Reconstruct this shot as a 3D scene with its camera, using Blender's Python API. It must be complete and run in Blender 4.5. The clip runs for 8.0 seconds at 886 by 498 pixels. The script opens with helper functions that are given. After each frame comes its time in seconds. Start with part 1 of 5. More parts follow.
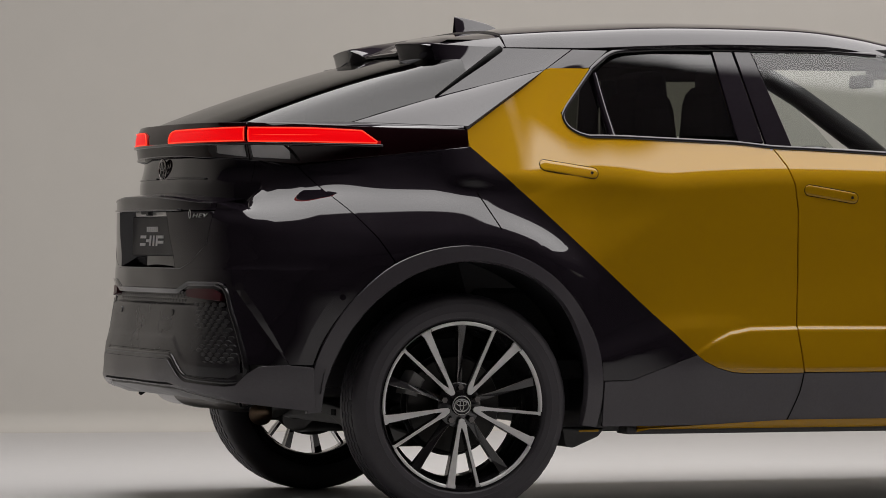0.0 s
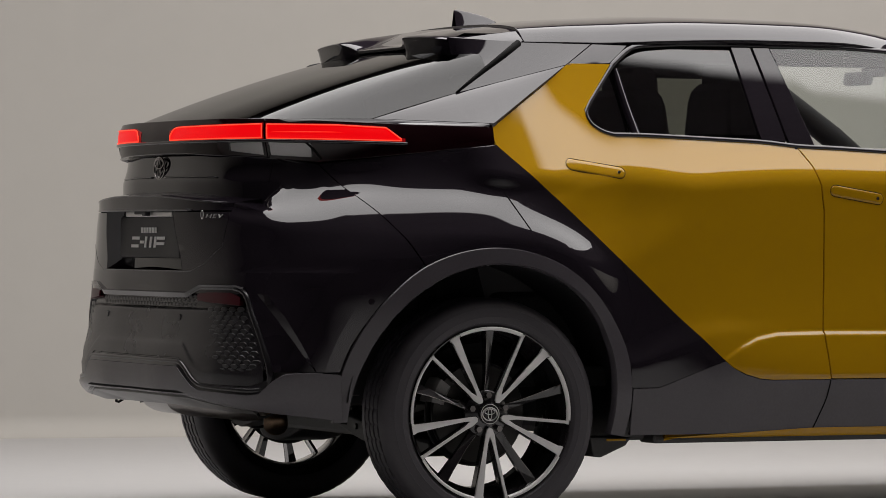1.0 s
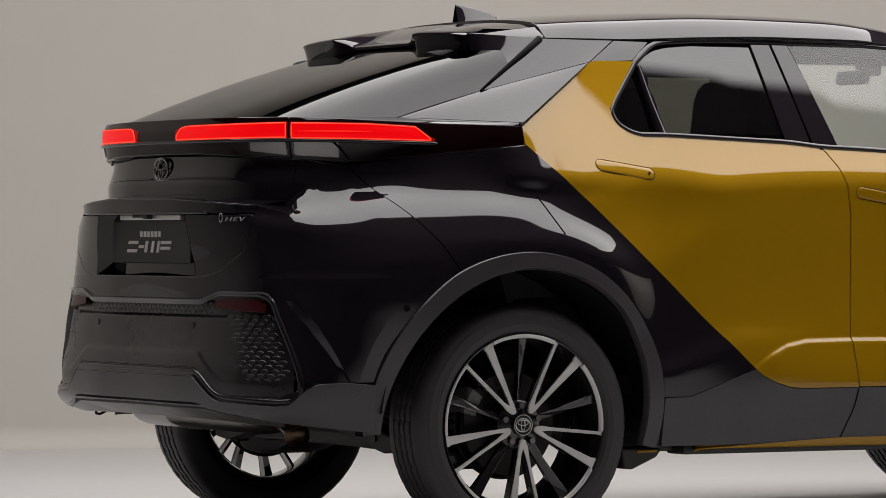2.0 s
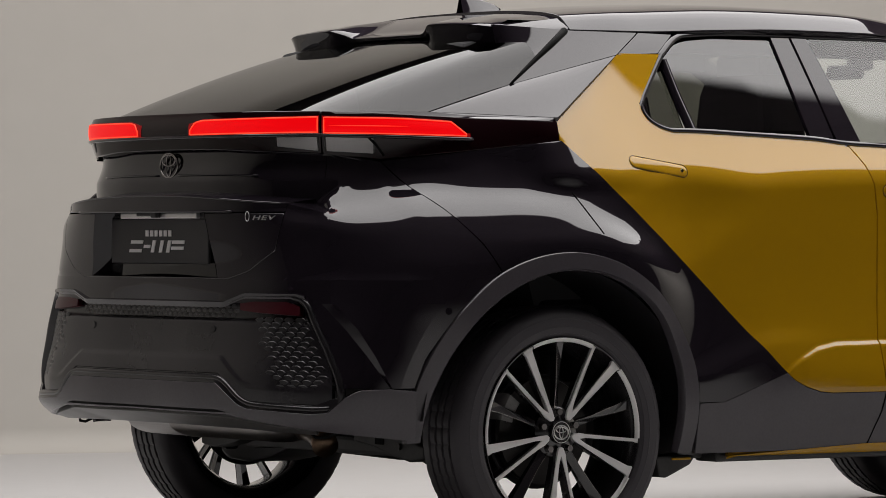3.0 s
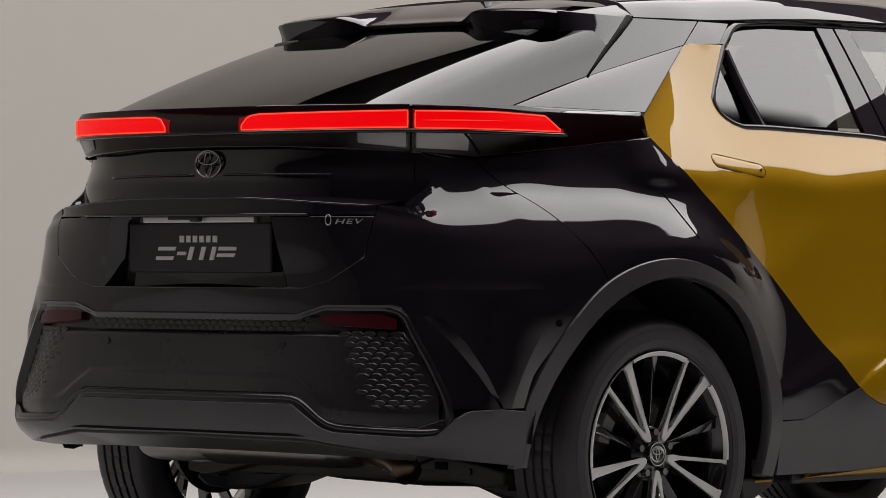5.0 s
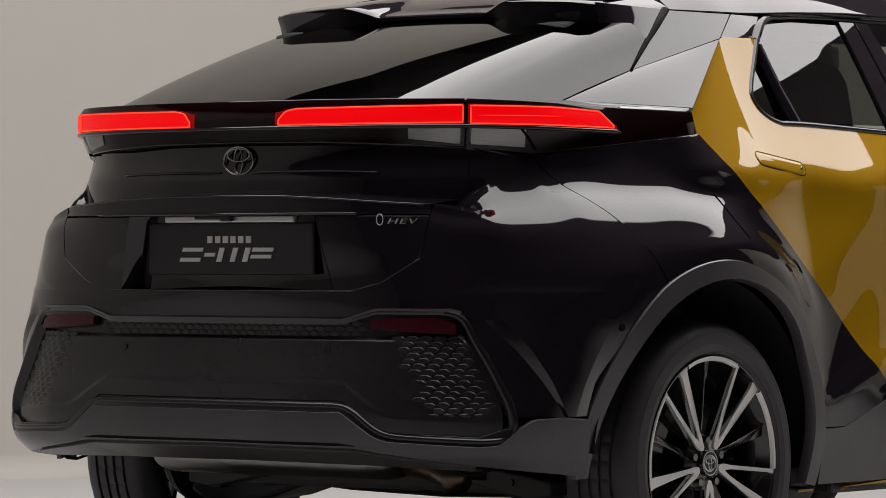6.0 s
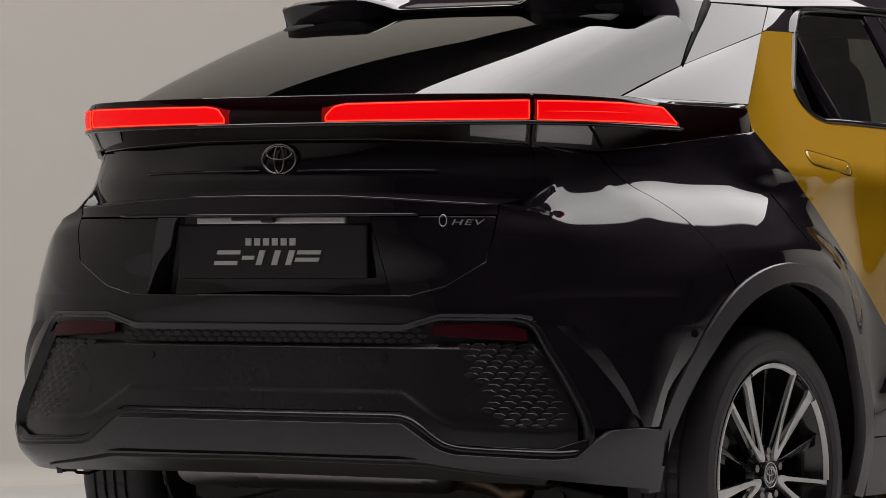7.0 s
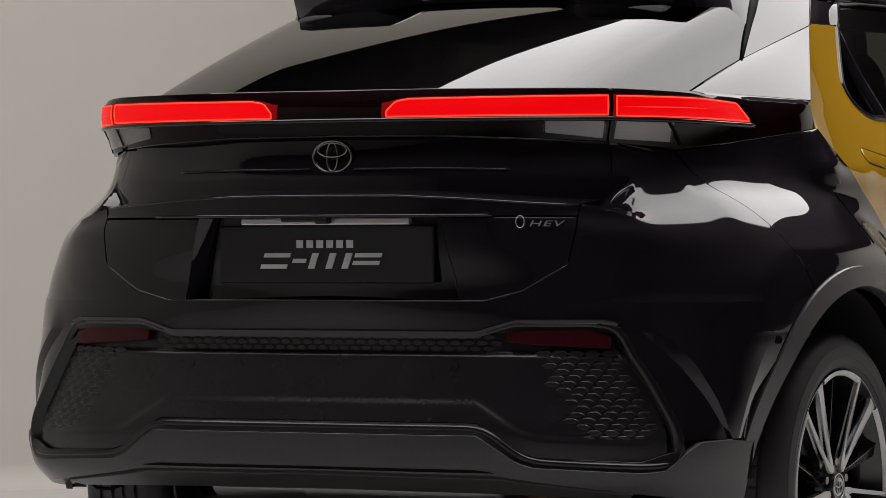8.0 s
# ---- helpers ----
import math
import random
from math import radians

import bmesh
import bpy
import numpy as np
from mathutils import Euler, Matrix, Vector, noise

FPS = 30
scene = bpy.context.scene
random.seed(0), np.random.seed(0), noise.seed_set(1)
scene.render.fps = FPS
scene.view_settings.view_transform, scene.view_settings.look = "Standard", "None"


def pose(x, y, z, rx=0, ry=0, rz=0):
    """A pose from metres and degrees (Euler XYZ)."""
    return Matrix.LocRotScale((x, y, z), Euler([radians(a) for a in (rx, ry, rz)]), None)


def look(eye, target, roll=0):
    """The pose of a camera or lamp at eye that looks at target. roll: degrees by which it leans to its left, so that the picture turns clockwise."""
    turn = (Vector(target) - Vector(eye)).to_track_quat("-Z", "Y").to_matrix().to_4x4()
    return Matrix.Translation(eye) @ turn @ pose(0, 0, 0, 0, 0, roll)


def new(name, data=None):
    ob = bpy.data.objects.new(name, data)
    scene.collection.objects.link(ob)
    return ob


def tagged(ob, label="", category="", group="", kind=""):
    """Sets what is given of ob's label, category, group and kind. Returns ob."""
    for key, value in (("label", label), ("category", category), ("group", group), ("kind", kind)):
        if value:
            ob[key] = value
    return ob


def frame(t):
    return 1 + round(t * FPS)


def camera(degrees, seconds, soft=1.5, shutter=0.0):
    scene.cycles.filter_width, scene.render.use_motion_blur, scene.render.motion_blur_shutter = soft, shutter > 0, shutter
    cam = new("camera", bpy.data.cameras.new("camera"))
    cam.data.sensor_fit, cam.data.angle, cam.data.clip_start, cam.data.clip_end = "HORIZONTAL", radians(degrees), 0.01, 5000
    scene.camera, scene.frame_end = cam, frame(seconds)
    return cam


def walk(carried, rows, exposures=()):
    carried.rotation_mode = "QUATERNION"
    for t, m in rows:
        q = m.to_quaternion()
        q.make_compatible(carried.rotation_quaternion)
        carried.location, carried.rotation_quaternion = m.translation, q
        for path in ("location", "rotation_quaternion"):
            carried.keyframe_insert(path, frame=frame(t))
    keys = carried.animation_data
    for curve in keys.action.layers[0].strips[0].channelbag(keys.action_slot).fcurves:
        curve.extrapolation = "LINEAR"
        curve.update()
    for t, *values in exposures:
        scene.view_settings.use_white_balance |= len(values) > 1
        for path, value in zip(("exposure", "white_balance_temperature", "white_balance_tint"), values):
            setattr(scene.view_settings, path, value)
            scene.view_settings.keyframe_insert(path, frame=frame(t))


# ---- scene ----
# ---------------------------------------------------------------- camera
cam = camera(11.3306, 8.0, soft=0.85)
PATH = [
    (0.0, 13.9616, -4.3293, 0.8639, -0.1512, 71.9270, 0.0339),
    (0.5, 13.4924, -4.8423, 0.8726, -0.1773, 69.4030, 0.0345),
    (1.0, 12.9792, -5.3828, 0.8853, -0.2210, 66.6178, 0.1022),
    (1.5, 12.4570, -5.8574, 0.8712, -0.1502, 63.9665, 0.0597),
    (3.0, 10.8180, -7.1250, 0.8870, -0.1897, 55.8736, 0.0510),
    (3.5, 10.2485, -7.4691, 0.8943, -0.2128, 53.2168, 0.0508),
    (4.0, 9.6685, -7.8036, 0.8920, -0.1899, 50.4681, -0.0012),
    (4.5, 9.0299, -8.1026, 0.8768, -0.1024, 47.5637, -0.0397),
    (6.0, 7.2538, -8.7678, 0.8752, -0.0536, 39.4221, -0.0713),
    (6.5, 6.6545, -8.9072, 0.8666, 0.0062, 36.7393, -0.0283),
    (7.0, 6.0490, -9.0297, 0.8726, -0.0075, 33.9639, -0.0988),
    (7.5, 5.4376, -9.1145, 0.8711, 0.0174, 31.1756, -0.0838),
    (8.0, 4.8292, -9.1736, 0.8863, -0.0543, 28.3308, -0.1356),
]
walk(cam, [(t, pose(x, y, z, 90 + tilt, 0, turn) @ pose(0, 0, 0, 0, 0, roll)) for t, x, y, z, tilt, turn, roll in PATH])
scene.view_settings.exposure = 0.0


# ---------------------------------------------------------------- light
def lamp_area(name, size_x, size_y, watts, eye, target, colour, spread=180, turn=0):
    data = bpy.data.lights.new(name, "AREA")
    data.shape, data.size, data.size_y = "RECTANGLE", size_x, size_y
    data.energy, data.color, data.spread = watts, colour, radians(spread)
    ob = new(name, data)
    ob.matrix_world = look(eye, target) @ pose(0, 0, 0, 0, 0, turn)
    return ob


world = bpy.data.worlds.new("studio_dark")
world.use_nodes = True
world.node_tree.nodes["Background"].inputs[0].default_value = (0.9, 0.95, 1.0, 1)
world.node_tree.nodes["Background"].inputs[1].default_value = 0.02
scene.world = world
near_box = lamp_area("overhead_softbox", 2.965, 8.55, 338, (1.017, 1.627, 4.4), (1.017, 1.627, 0), (1.0, 0.968, 0.958), 180, -14)
lamp_area("overhead_softbox", 1.9, 6.45, 154, (-1.59, 1.13, 4.4), (-1.59, 1.13, 0), (1.0, 0.968, 0.958), 180, -14)
# the cloth of the softbox fades out towards its outer edge
near_box.data.use_nodes = True
lamp_nodes = near_box.data.node_tree
lamp_geo, lamp_sep, lamp_fade = [lamp_nodes.nodes.new(k) for k in ("ShaderNodeNewGeometry", "ShaderNodeSeparateXYZ", "ShaderNodeMapRange")]
lamp_fade.interpolation_type = "SMOOTHSTEP"
for socket, value in (("From Min", 0.945), ("From Max", 1.0), ("To Min", 1.0), ("To Max", 0.0)):
    lamp_fade.inputs[socket].default_value = value
lamp_nodes.links.new(lamp_geo.outputs["Parametric"], lamp_sep.inputs[0])
lamp_nodes.links.new(lamp_sep.outputs["X"], lamp_fade.inputs["Value"])
lamp_nodes.links.new(lamp_fade.outputs["Result"], lamp_nodes.nodes["Emission"].inputs["Strength"])
# Lamps added out of view to brighten the backdrop and its reflections.
lamp_area("unseen_backdrop_wash", 7.0, 0.8, 64, (-2.6, 4.6, 5.2), (-6.0, 5.4, 0.9), (1.0, 0.93, 0.875), 130)
# This one lights only the unseen front-right wall, for brighter doors and arches.
lamp_area("unseen_backdrop_wash", 7.0, 0.8, 290, (5.5, 11.6, 5.2), (6.0, 15.0, 0.9), (1.0, 0.96, 0.93), 130)
# This one lights the unseen rear-left wall that bumper and lamp lens reflect.
lamp_area("unseen_backdrop_wash", 7.0, 0.8, 62, (-3.2, -5.6, 5.2), (-6.0, -6.2, 0.9), (1.0, 0.96, 0.93), 130)


# ---------------------------------------------------------------- materials
def material(name, base, rough=0.5, metal=0.0, coat=0.0, coat_rough=0.03, spec=0.5, coat_ior=1.5):
    m = bpy.data.materials.new(name)
    m.use_nodes = True
    b = m.node_tree.nodes["Principled BSDF"]
    b.inputs["Base Color"].default_value = (*base, 1)
    b.inputs["Roughness"].default_value = rough
    b.inputs["Metallic"].default_value = metal
    b.inputs["Coat Weight"].default_value = coat
    b.inputs["Coat Roughness"].default_value = coat_rough
    b.inputs["Specular IOR Level"].default_value = spec
    b.inputs["Coat IOR"].default_value = coat_ior
    return m


def vary(m, base, amount, scale, rough=None, rough_amount=0.0, bump=0.0, bump_scale=400.0):
    """Two scales of noise in colour and roughness, and a fine grain."""
    nt = m.node_tree
    b = nt.nodes["Principled BSDF"]
    co = nt.nodes.new("ShaderNodeTexCoord")
    n1 = nt.nodes.new("ShaderNodeTexNoise")
    n1.inputs["Scale"].default_value, n1.inputs["Detail"].default_value = scale, 6
    n2 = nt.nodes.new("ShaderNodeTexNoise")
    n2.inputs["Scale"].default_value, n2.inputs["Detail"].default_value = scale * 14, 3
    add = nt.nodes.new("ShaderNodeMath")
    add.operation = "ADD"
    half = nt.nodes.new("ShaderNodeMath")
    half.operation, half.inputs[1].default_value = "MULTIPLY", 0.5
    for n in (n1, n2):
        nt.links.new(co.outputs["Object"], n.inputs["Vector"])
    nt.links.new(n1.outputs["Fac"], add.inputs[0])
    nt.links.new(n2.outputs["Fac"], add.inputs[1])
    nt.links.new(add.outputs[0], half.inputs[0])
    ramp = nt.nodes.new("ShaderNodeValToRGB")
    ramp.color_ramp.elements[0].position, ramp.color_ramp.elements[1].position = 0.3, 0.7
    ramp.color_ramp.elements[0].color = (*[c * (1 - amount) for c in base], 1)
    ramp.color_ramp.elements[1].color = (*[min(1, c * (1 + amount)) for c in base], 1)
    nt.links.new(half.outputs[0], ramp.inputs["Fac"])
    nt.links.new(ramp.outputs["Color"], b.inputs["Base Color"])
    if rough is not None:
        rr = nt.nodes.new("ShaderNodeMapRange")
        rr.inputs["To Min"].default_value, rr.inputs["To Max"].default_value = rough - rough_amount, rough + rough_amount
        nt.links.new(n1.outputs["Fac"], rr.inputs["Value"])
        nt.links.new(rr.outputs["Result"], b.inputs["Roughness"])
    if bump:
        n3 = nt.nodes.new("ShaderNodeTexNoise")
        n3.inputs["Scale"].default_value = bump_scale
        nt.links.new(co.outputs["Object"], n3.inputs["Vector"])
        bp = nt.nodes.new("ShaderNodeBump")
        bp.inputs["Strength"].default_value, bp.inputs["Distance"].default_value = bump, 0.0008
        nt.links.new(n3.outputs["Fac"], bp.inputs["Height"])
        nt.links.new(bp.outputs["Normal"], b.inputs["Normal"])
    return m


def glass_material(name, tint, gloss=1.0, ior=1.55):
    """A thin tinted pane: light goes straight through, Fresnel gives the gloss."""
    m = bpy.data.materials.new(name)
    m.use_nodes = True
    nt = m.node_tree
    nt.nodes.remove(nt.nodes["Principled BSDF"])
    tr, gl = nt.nodes.new("ShaderNodeBsdfTransparent"), nt.nodes.new("ShaderNodeBsdfGlossy")
    tr.inputs["Color"].default_value = (*tint, 1)
    gl.inputs["Roughness"].default_value = 0.0
    gl.inputs["Color"].default_value = (gloss, gloss, gloss, 1)
    fr, mx = nt.nodes.new("ShaderNodeFresnel"), nt.nodes.new("ShaderNodeMixShader")
    fr.inputs["IOR"].default_value = ior
    nt.links.new(fr.outputs[0], mx.inputs[0])
    nt.links.new(tr.outputs[0], mx.inputs[1])
    nt.links.new(gl.outputs[0], mx.inputs[2])
    nt.links.new(mx.outputs[0], nt.nodes["Material Output"].inputs[0])
    return m


def glowing(name, colour, strength, base=(0.3, 0.0, 0.0)):
    m = material(name, base, 0.4, spec=0.2)
    b = m.node_tree.nodes["Principled BSDF"]
    b.inputs["Emission Color"].default_value = (*colour, 1)
    b.inputs["Emission Strength"].default_value = strength
    return m


BLACK = material("gloss_black_paint", (0.0125, 0.0098, 0.0134), 0.6, coat=1.0, coat_rough=0.008, coat_ior=1.55, spec=0.0)
YELLOW = material("sulphur_yellow_metallic_paint", (0.405, 0.220, 0.004), 0.68, metal=0.30, coat=1.0, coat_rough=0.012, coat_ior=1.52, spec=0.0)
PLASTIC = vary(material("dark_grey_moulded_plastic", (0.062, 0.0560, 0.0630), 0.5), (0.062, 0.0560, 0.0630), 0.08, 9, 0.24, 0.015, 0.2, 900)
BUMPER_GREY = vary(material("charcoal_bumper_plastic", (0.016, 0.0142, 0.0166), 0.34), (0.016, 0.0142, 0.0166), 0.08, 8, 0.27, 0.015, 0.2, 900)
GRILLE = vary(material("matt_grille_plastic", (0.012, 0.0107, 0.0125), 0.4), (0.012, 0.0107, 0.0125), 0.15, 20, 0.33, 0.05, 0.2, 900)
SATIN = vary(material("satin_black_trim", (0.010, 0.009, 0.0104), 0.3), (0.010, 0.009, 0.0104), 0.1, 8, 0.25, 0.04)
MATT = vary(material("matt_black_plastic", (0.018, 0.0162, 0.0186), 0.55), (0.018, 0.0162, 0.0186), 0.15, 7, 0.5, 0.08)
RUBBER = vary(material("tyre_rubber", (0.047, 0.043, 0.0485), 0.6, spec=0.5), (0.047, 0.043, 0.0485), 0.15, 16, 0.55, 0.06, 0.3, 500)
GROOVE = material("shadow_gap_seal", (0.004, 0.004, 0.004), 0.8, spec=0.12)
ALLOY = vary(material("machined_alloy", (0.80, 0.79, 0.78), 0.4, metal=0.4), (0.80, 0.79, 0.78), 0.05, 30, 0.4, 0.05)
RIMBLACK = material("gloss_black_wheel_lacquer", (0.013, 0.0115, 0.013), 0.25, coat=1.0)
STEEL = vary(material("brushed_brake_steel", (0.06, 0.058, 0.056), 0.4, metal=1.0), (0.06, 0.058, 0.056), 0.15, 25, 0.4, 0.08)
CALIPER = vary(material("cast_caliper_paint", (0.20, 0.195, 0.19), 0.45), (0.20, 0.195, 0.19), 0.2, 30, 0.45, 0.08)
CHROME = material("smoked_chrome", (0.34, 0.32, 0.31), 0.22, metal=1.0)
BRIGHT = material("bright_chrome", (0.72, 0.71, 0.70), 0.3, metal=0.7)
SILVER = material("silver_print", (0.80, 0.79, 0.78), 0.45)
UNDER = vary(material("underbody_tray", (0.03, 0.029, 0.028), 0.6), (0.03, 0.029, 0.028), 0.3, 6, 0.55, 0.1)
SILENCER = vary(material("aluminised_steel", (0.27, 0.255, 0.245), 0.28, metal=1.0), (0.27, 0.255, 0.245), 0.12, 14, 0.30, 0.025)
SKID = vary(material("satin_grey_skid_trim", (0.05, 0.048, 0.047), 0.35), (0.05, 0.048, 0.047), 0.1, 9, 0.35, 0.05)
COPPER = vary(material("heat_tinted_exhaust", (0.11, 0.075, 0.05), 0.35, metal=1.0), (0.11, 0.075, 0.05), 0.25, 12, 0.35, 0.1)
SIDEGLASS = glass_material("tinted_side_glass", (0.175, 0.18, 0.155), 0.9, 1.72)
FRONTGLASS = glass_material("clear_front_glass", (0.75, 0.78, 0.76))
SCREENGLASS = glass_material("thin_windscreen_glass", (0.85, 0.88, 0.86), 0.15, 1.12)
REARGLASS = glass_material("privacy_rear_glass", (0.018, 0.018, 0.018), 0.72)
LENS = glass_material("clear_lamp_lens", (0.75, 0.75, 0.75))
RED_DARK = material("dark_red_lamp_lens", (0.007, 0.0012, 0.002), 0.15, coat=0.7, coat_rough=0.01, spec=0.0)
REFLECTOR = material("red_reflector_plastic", (0.045, 0.0015, 0.006), 0.35, spec=0.3)
RED_GLOW = glowing("red_light_guide", (1.0, 0.0006, 0.004), 0.74)
RED_EDGE = glowing("red_light_guide_edge", (1.0, 0.06, 0.025), 1.3)
# Bloom and scatter round the lit guides, put in as dim emission.
RED_HALO = glowing("red_guide_halo", (1.0, 0.001, 0.006), 0.2, (0.02, 0.001, 0.002))
INNER = material("lamp_inner_silver", (0.82, 0.80, 0.80), 0.4, metal=0.25)
FABRIC = vary(material("dark_cabin_cloth", (0.012, 0.012, 0.013), 0.9), (0.012, 0.012, 0.013), 0.2, 40)
FLOOR = vary(material("studio_floor_paint", (0.45, 0.443, 0.437), 0.5), (0.45, 0.443, 0.437), 0.025, 0.8, 0.48, 0.05)
CYC = vary(material("studio_wall_paint", (0.43, 0.412, 0.38), 0.8), (0.43, 0.412, 0.38), 0.02, 0.5, 0.8, 0.05)
# Skin of the unseen room: its purplish grey bounces fill into black parts.
ROOM_FILL = vary(material("unseen_room_fill", (0.36, 0.325, 0.36), 0.9), (0.36, 0.325, 0.36), 0.2, 3)


# ---------------------------------------------------------------- mesh tools
def mesh_from(name, verts, faces, smooth=True):
    me = bpy.data.meshes.new(name)
    me.from_pydata([tuple(v) for v in verts], [], faces)
    me.update()
    if smooth:
        me.polygons.foreach_set("use_smooth", [True] * len(me.polygons))
    return me


def part(name, me, mat, parent, label=""):
    """Links a mesh (or bmesh) as one part of a thing."""
    if isinstance(me, bmesh.types.BMesh):
        bm, me = me, bpy.data.meshes.new(name)
        bm.to_mesh(me)
        bm.free()
    if not me.materials:
        me.materials.append(mat)
    ob = new(name, me)
    ob.parent = parent
    return tagged(ob, label)


def mirrored(me):
    """The same mesh on the car's other side."""
    m2 = me.copy()
    m2.transform(Matrix.Diagonal((-1, 1, 1, 1)))
    m2.flip_normals()
    return m2


def both(name, me, mat, parent, label=""):
    a = part(name, me, mat, parent, label)
    return a, part(name, mirrored(me), mat, parent, label)


def panes(name, me, mat, parent, label=""):
    """A pair of side windows that both face the same way."""
    a = part(name, me, mat, parent, label)
    m2 = me.copy()
    m2.transform(Matrix.Diagonal((-1, 1, 1, 1)))
    return a, part(name, m2, mat, parent, label)


def joined(*meshes):
    """Several pieces of one part as one mesh."""
    bm = bmesh.new()
    for me in meshes:
        bm.from_mesh(me)
    out = bpy.data.meshes.new(meshes[0].name)
    bm.to_mesh(out)
    bm.free()
    return out


def sheet_mesh(name, grids, depth=0.014, gap=0.0030, edges=True, flip=False):
    """Panels from grids of points (rows x columns x 3): each is drawn in by half a shut line and turned inwards at its rim."""
    verts, faces = [], []
    for g in grids:
        g = np.array(g, float)
        r, c = g.shape[:2]
        if gap:
            def pull(a, b):
                d = b - a
                n = np.linalg.norm(d, axis=-1, keepdims=True)
                return a + d / np.maximum(n, 1e-9) * np.minimum(gap, 0.4 * n)
            g2 = g.copy()
            g2[0], g2[-1] = pull(g[0], g[1]), pull(g[-1], g[-2])
            g3 = g2.copy()
            g3[:, 0], g3[:, -1] = pull(g2[:, 0], g2[:, 1]), pull(g2[:, -1], g2[:, -2])
            g = g3
        o = len(verts)
        verts += g.reshape(-1, 3).tolist()
        for i in range(r - 1):
            for j in range(c - 1):
                q = [o + i * c + j, o + i * c + j + 1, o + (i + 1) * c + j + 1, o + (i + 1) * c + j]
                faces.append(q[::-1] if flip else q)
        if edges:
            du, dv = np.gradient(g, axis=0), np.gradient(g, axis=1)
            n = np.cross(du, dv)
            n /= np.maximum(np.linalg.norm(n, axis=-1, keepdims=True), 1e-9)
            if flip:
                n = -n
            ring = [(0, j) for j in range(c)] + [(i, c - 1) for i in range(1, r)] + [(r - 1, j) for j in range(c - 2, -1, -1)] + [(i, 0) for i in range(r - 2, 0, -1)]
            o = len(verts)
            k = len(ring)
            soft = 0.0016 if gap else 0.0
            for i, j in ring:
                p, inward = g[i, j], n[i, j]
                q = g[min(max(i, 1), r - 2), min(max(j, 1), c - 2)]
                e = p - q
                e = e - inward * float(e @ inward)
                e = e / max(float(np.linalg.norm(e)), 1e-9)
                for d_out, d_in in ((0.0, 0.0), (0.62 * soft, 0.25 * soft), (soft, soft), (soft, depth)):
                    verts.append((p + e * d_out + inward * d_in).tolist())
            for a in range(k):
                b = (a + 1) % k
                for w in range(3):
                    q = [o + 4 * a + w, o + 4 * a + w + 1, o + 4 * b + w + 1, o + 4 * b + w]
                    faces.append(q[::-1] if flip else q)
    return mesh_from(name, verts, faces)


def blend(x, pts):
    """A monotone curve through the points (key, value)."""
    k = np.array([p[0] for p in pts], float)
    v = np.array([p[1] for p in pts], float)
    h, d = np.diff(k), np.diff(v) / np.diff(k)
    m = np.zeros(len(k))
    m[1:-1] = np.where(d[:-1] * d[1:] > 0, 2 * d[:-1] * d[1:] / np.where(d[:-1] + d[1:] == 0, 1, d[:-1] + d[1:]), 0)
    m[0], m[-1] = d[0], d[-1]
    x = np.clip(np.asarray(x, float), k[0], k[-1])
    i = np.clip(np.searchsorted(k, x) - 1, 0, len(h) - 1)
    t = (x - k[i]) / h[i]
    return (2 * t**3 - 3 * t**2 + 1) * v[i] + (t**3 - 2 * t**2 + t) * h[i] * m[i] + (3 * t**2 - 2 * t**3) * v[i + 1] + (t**3 - t**2) * h[i] * m[i + 1]


def line(x, pts):
    return np.interp(x, [p[0] for p in pts], [p[1] for p in pts])


def box_mesh(name, size, at=(0, 0, 0), bevel=0.004, rot=(0, 0, 0), segments=2):
    bm = bmesh.new()
    bmesh.ops.create_cube(bm, size=1, matrix=pose(*at, *rot) @ Matrix.Diagonal((*size, 1)))
    if bevel:
        bmesh.ops.bevel(bm, geom=bm.edges[:], offset=bevel, segments=segments, affect="EDGES", profile=0.6)
    me = bpy.data.meshes.new(name)
    bm.to_mesh(me)
    bm.free()
    return me


def lathe(name, profile, n=96, axis="x"):
    """A turned body: profile of (along, radius), round the x axis."""
    verts, faces = [], []
    for k in range(n):
        a = 2 * math.pi * k / n
        for s, r in profile:
            verts.append((s, r * math.cos(a), r * math.sin(a)))
    m = len(profile)
    for k in range(n):
        for j in range(m - 1):
            a, b = k * m + j, ((k + 1) % n) * m + j
            faces.append((a, b, b + 1, a + 1))
    return mesh_from(name, verts, faces)


def tube(name, pts, radius, n=12, closed=False):
    """A round bar along a line of points."""
    pts = [Vector(p) for p in pts]
    verts, faces = [], []
    m = len(pts)
    for i, p in enumerate(pts):
        a = pts[(i - 1) % m] if (i or closed) else p
        b = pts[(i + 1) % m] if (i < m - 1 or closed) else p
        d = (b - a).normalized()
        s = d.cross(Vector((0.13, 0.21, 0.97))).normalized()
        u = s.cross(d)
        r = radius[i] if isinstance(radius, (list, tuple)) else radius
        for k in range(n):
            w = 2 * math.pi * k / n
            verts.append(p + s * r * math.cos(w) + u * r * math.sin(w))
    for i in range(m if closed else m - 1):
        for k in range(n):
            a, b = i * n, ((i + 1) % m) * n
            faces.append((a + k, a + (k + 1) % n, b + (k + 1) % n, b + k))
    if not closed:
        faces += [tuple(range(n))[::-1], tuple((m - 1) * n + k for k in range(n))]
    return mesh_from(name, verts, faces)


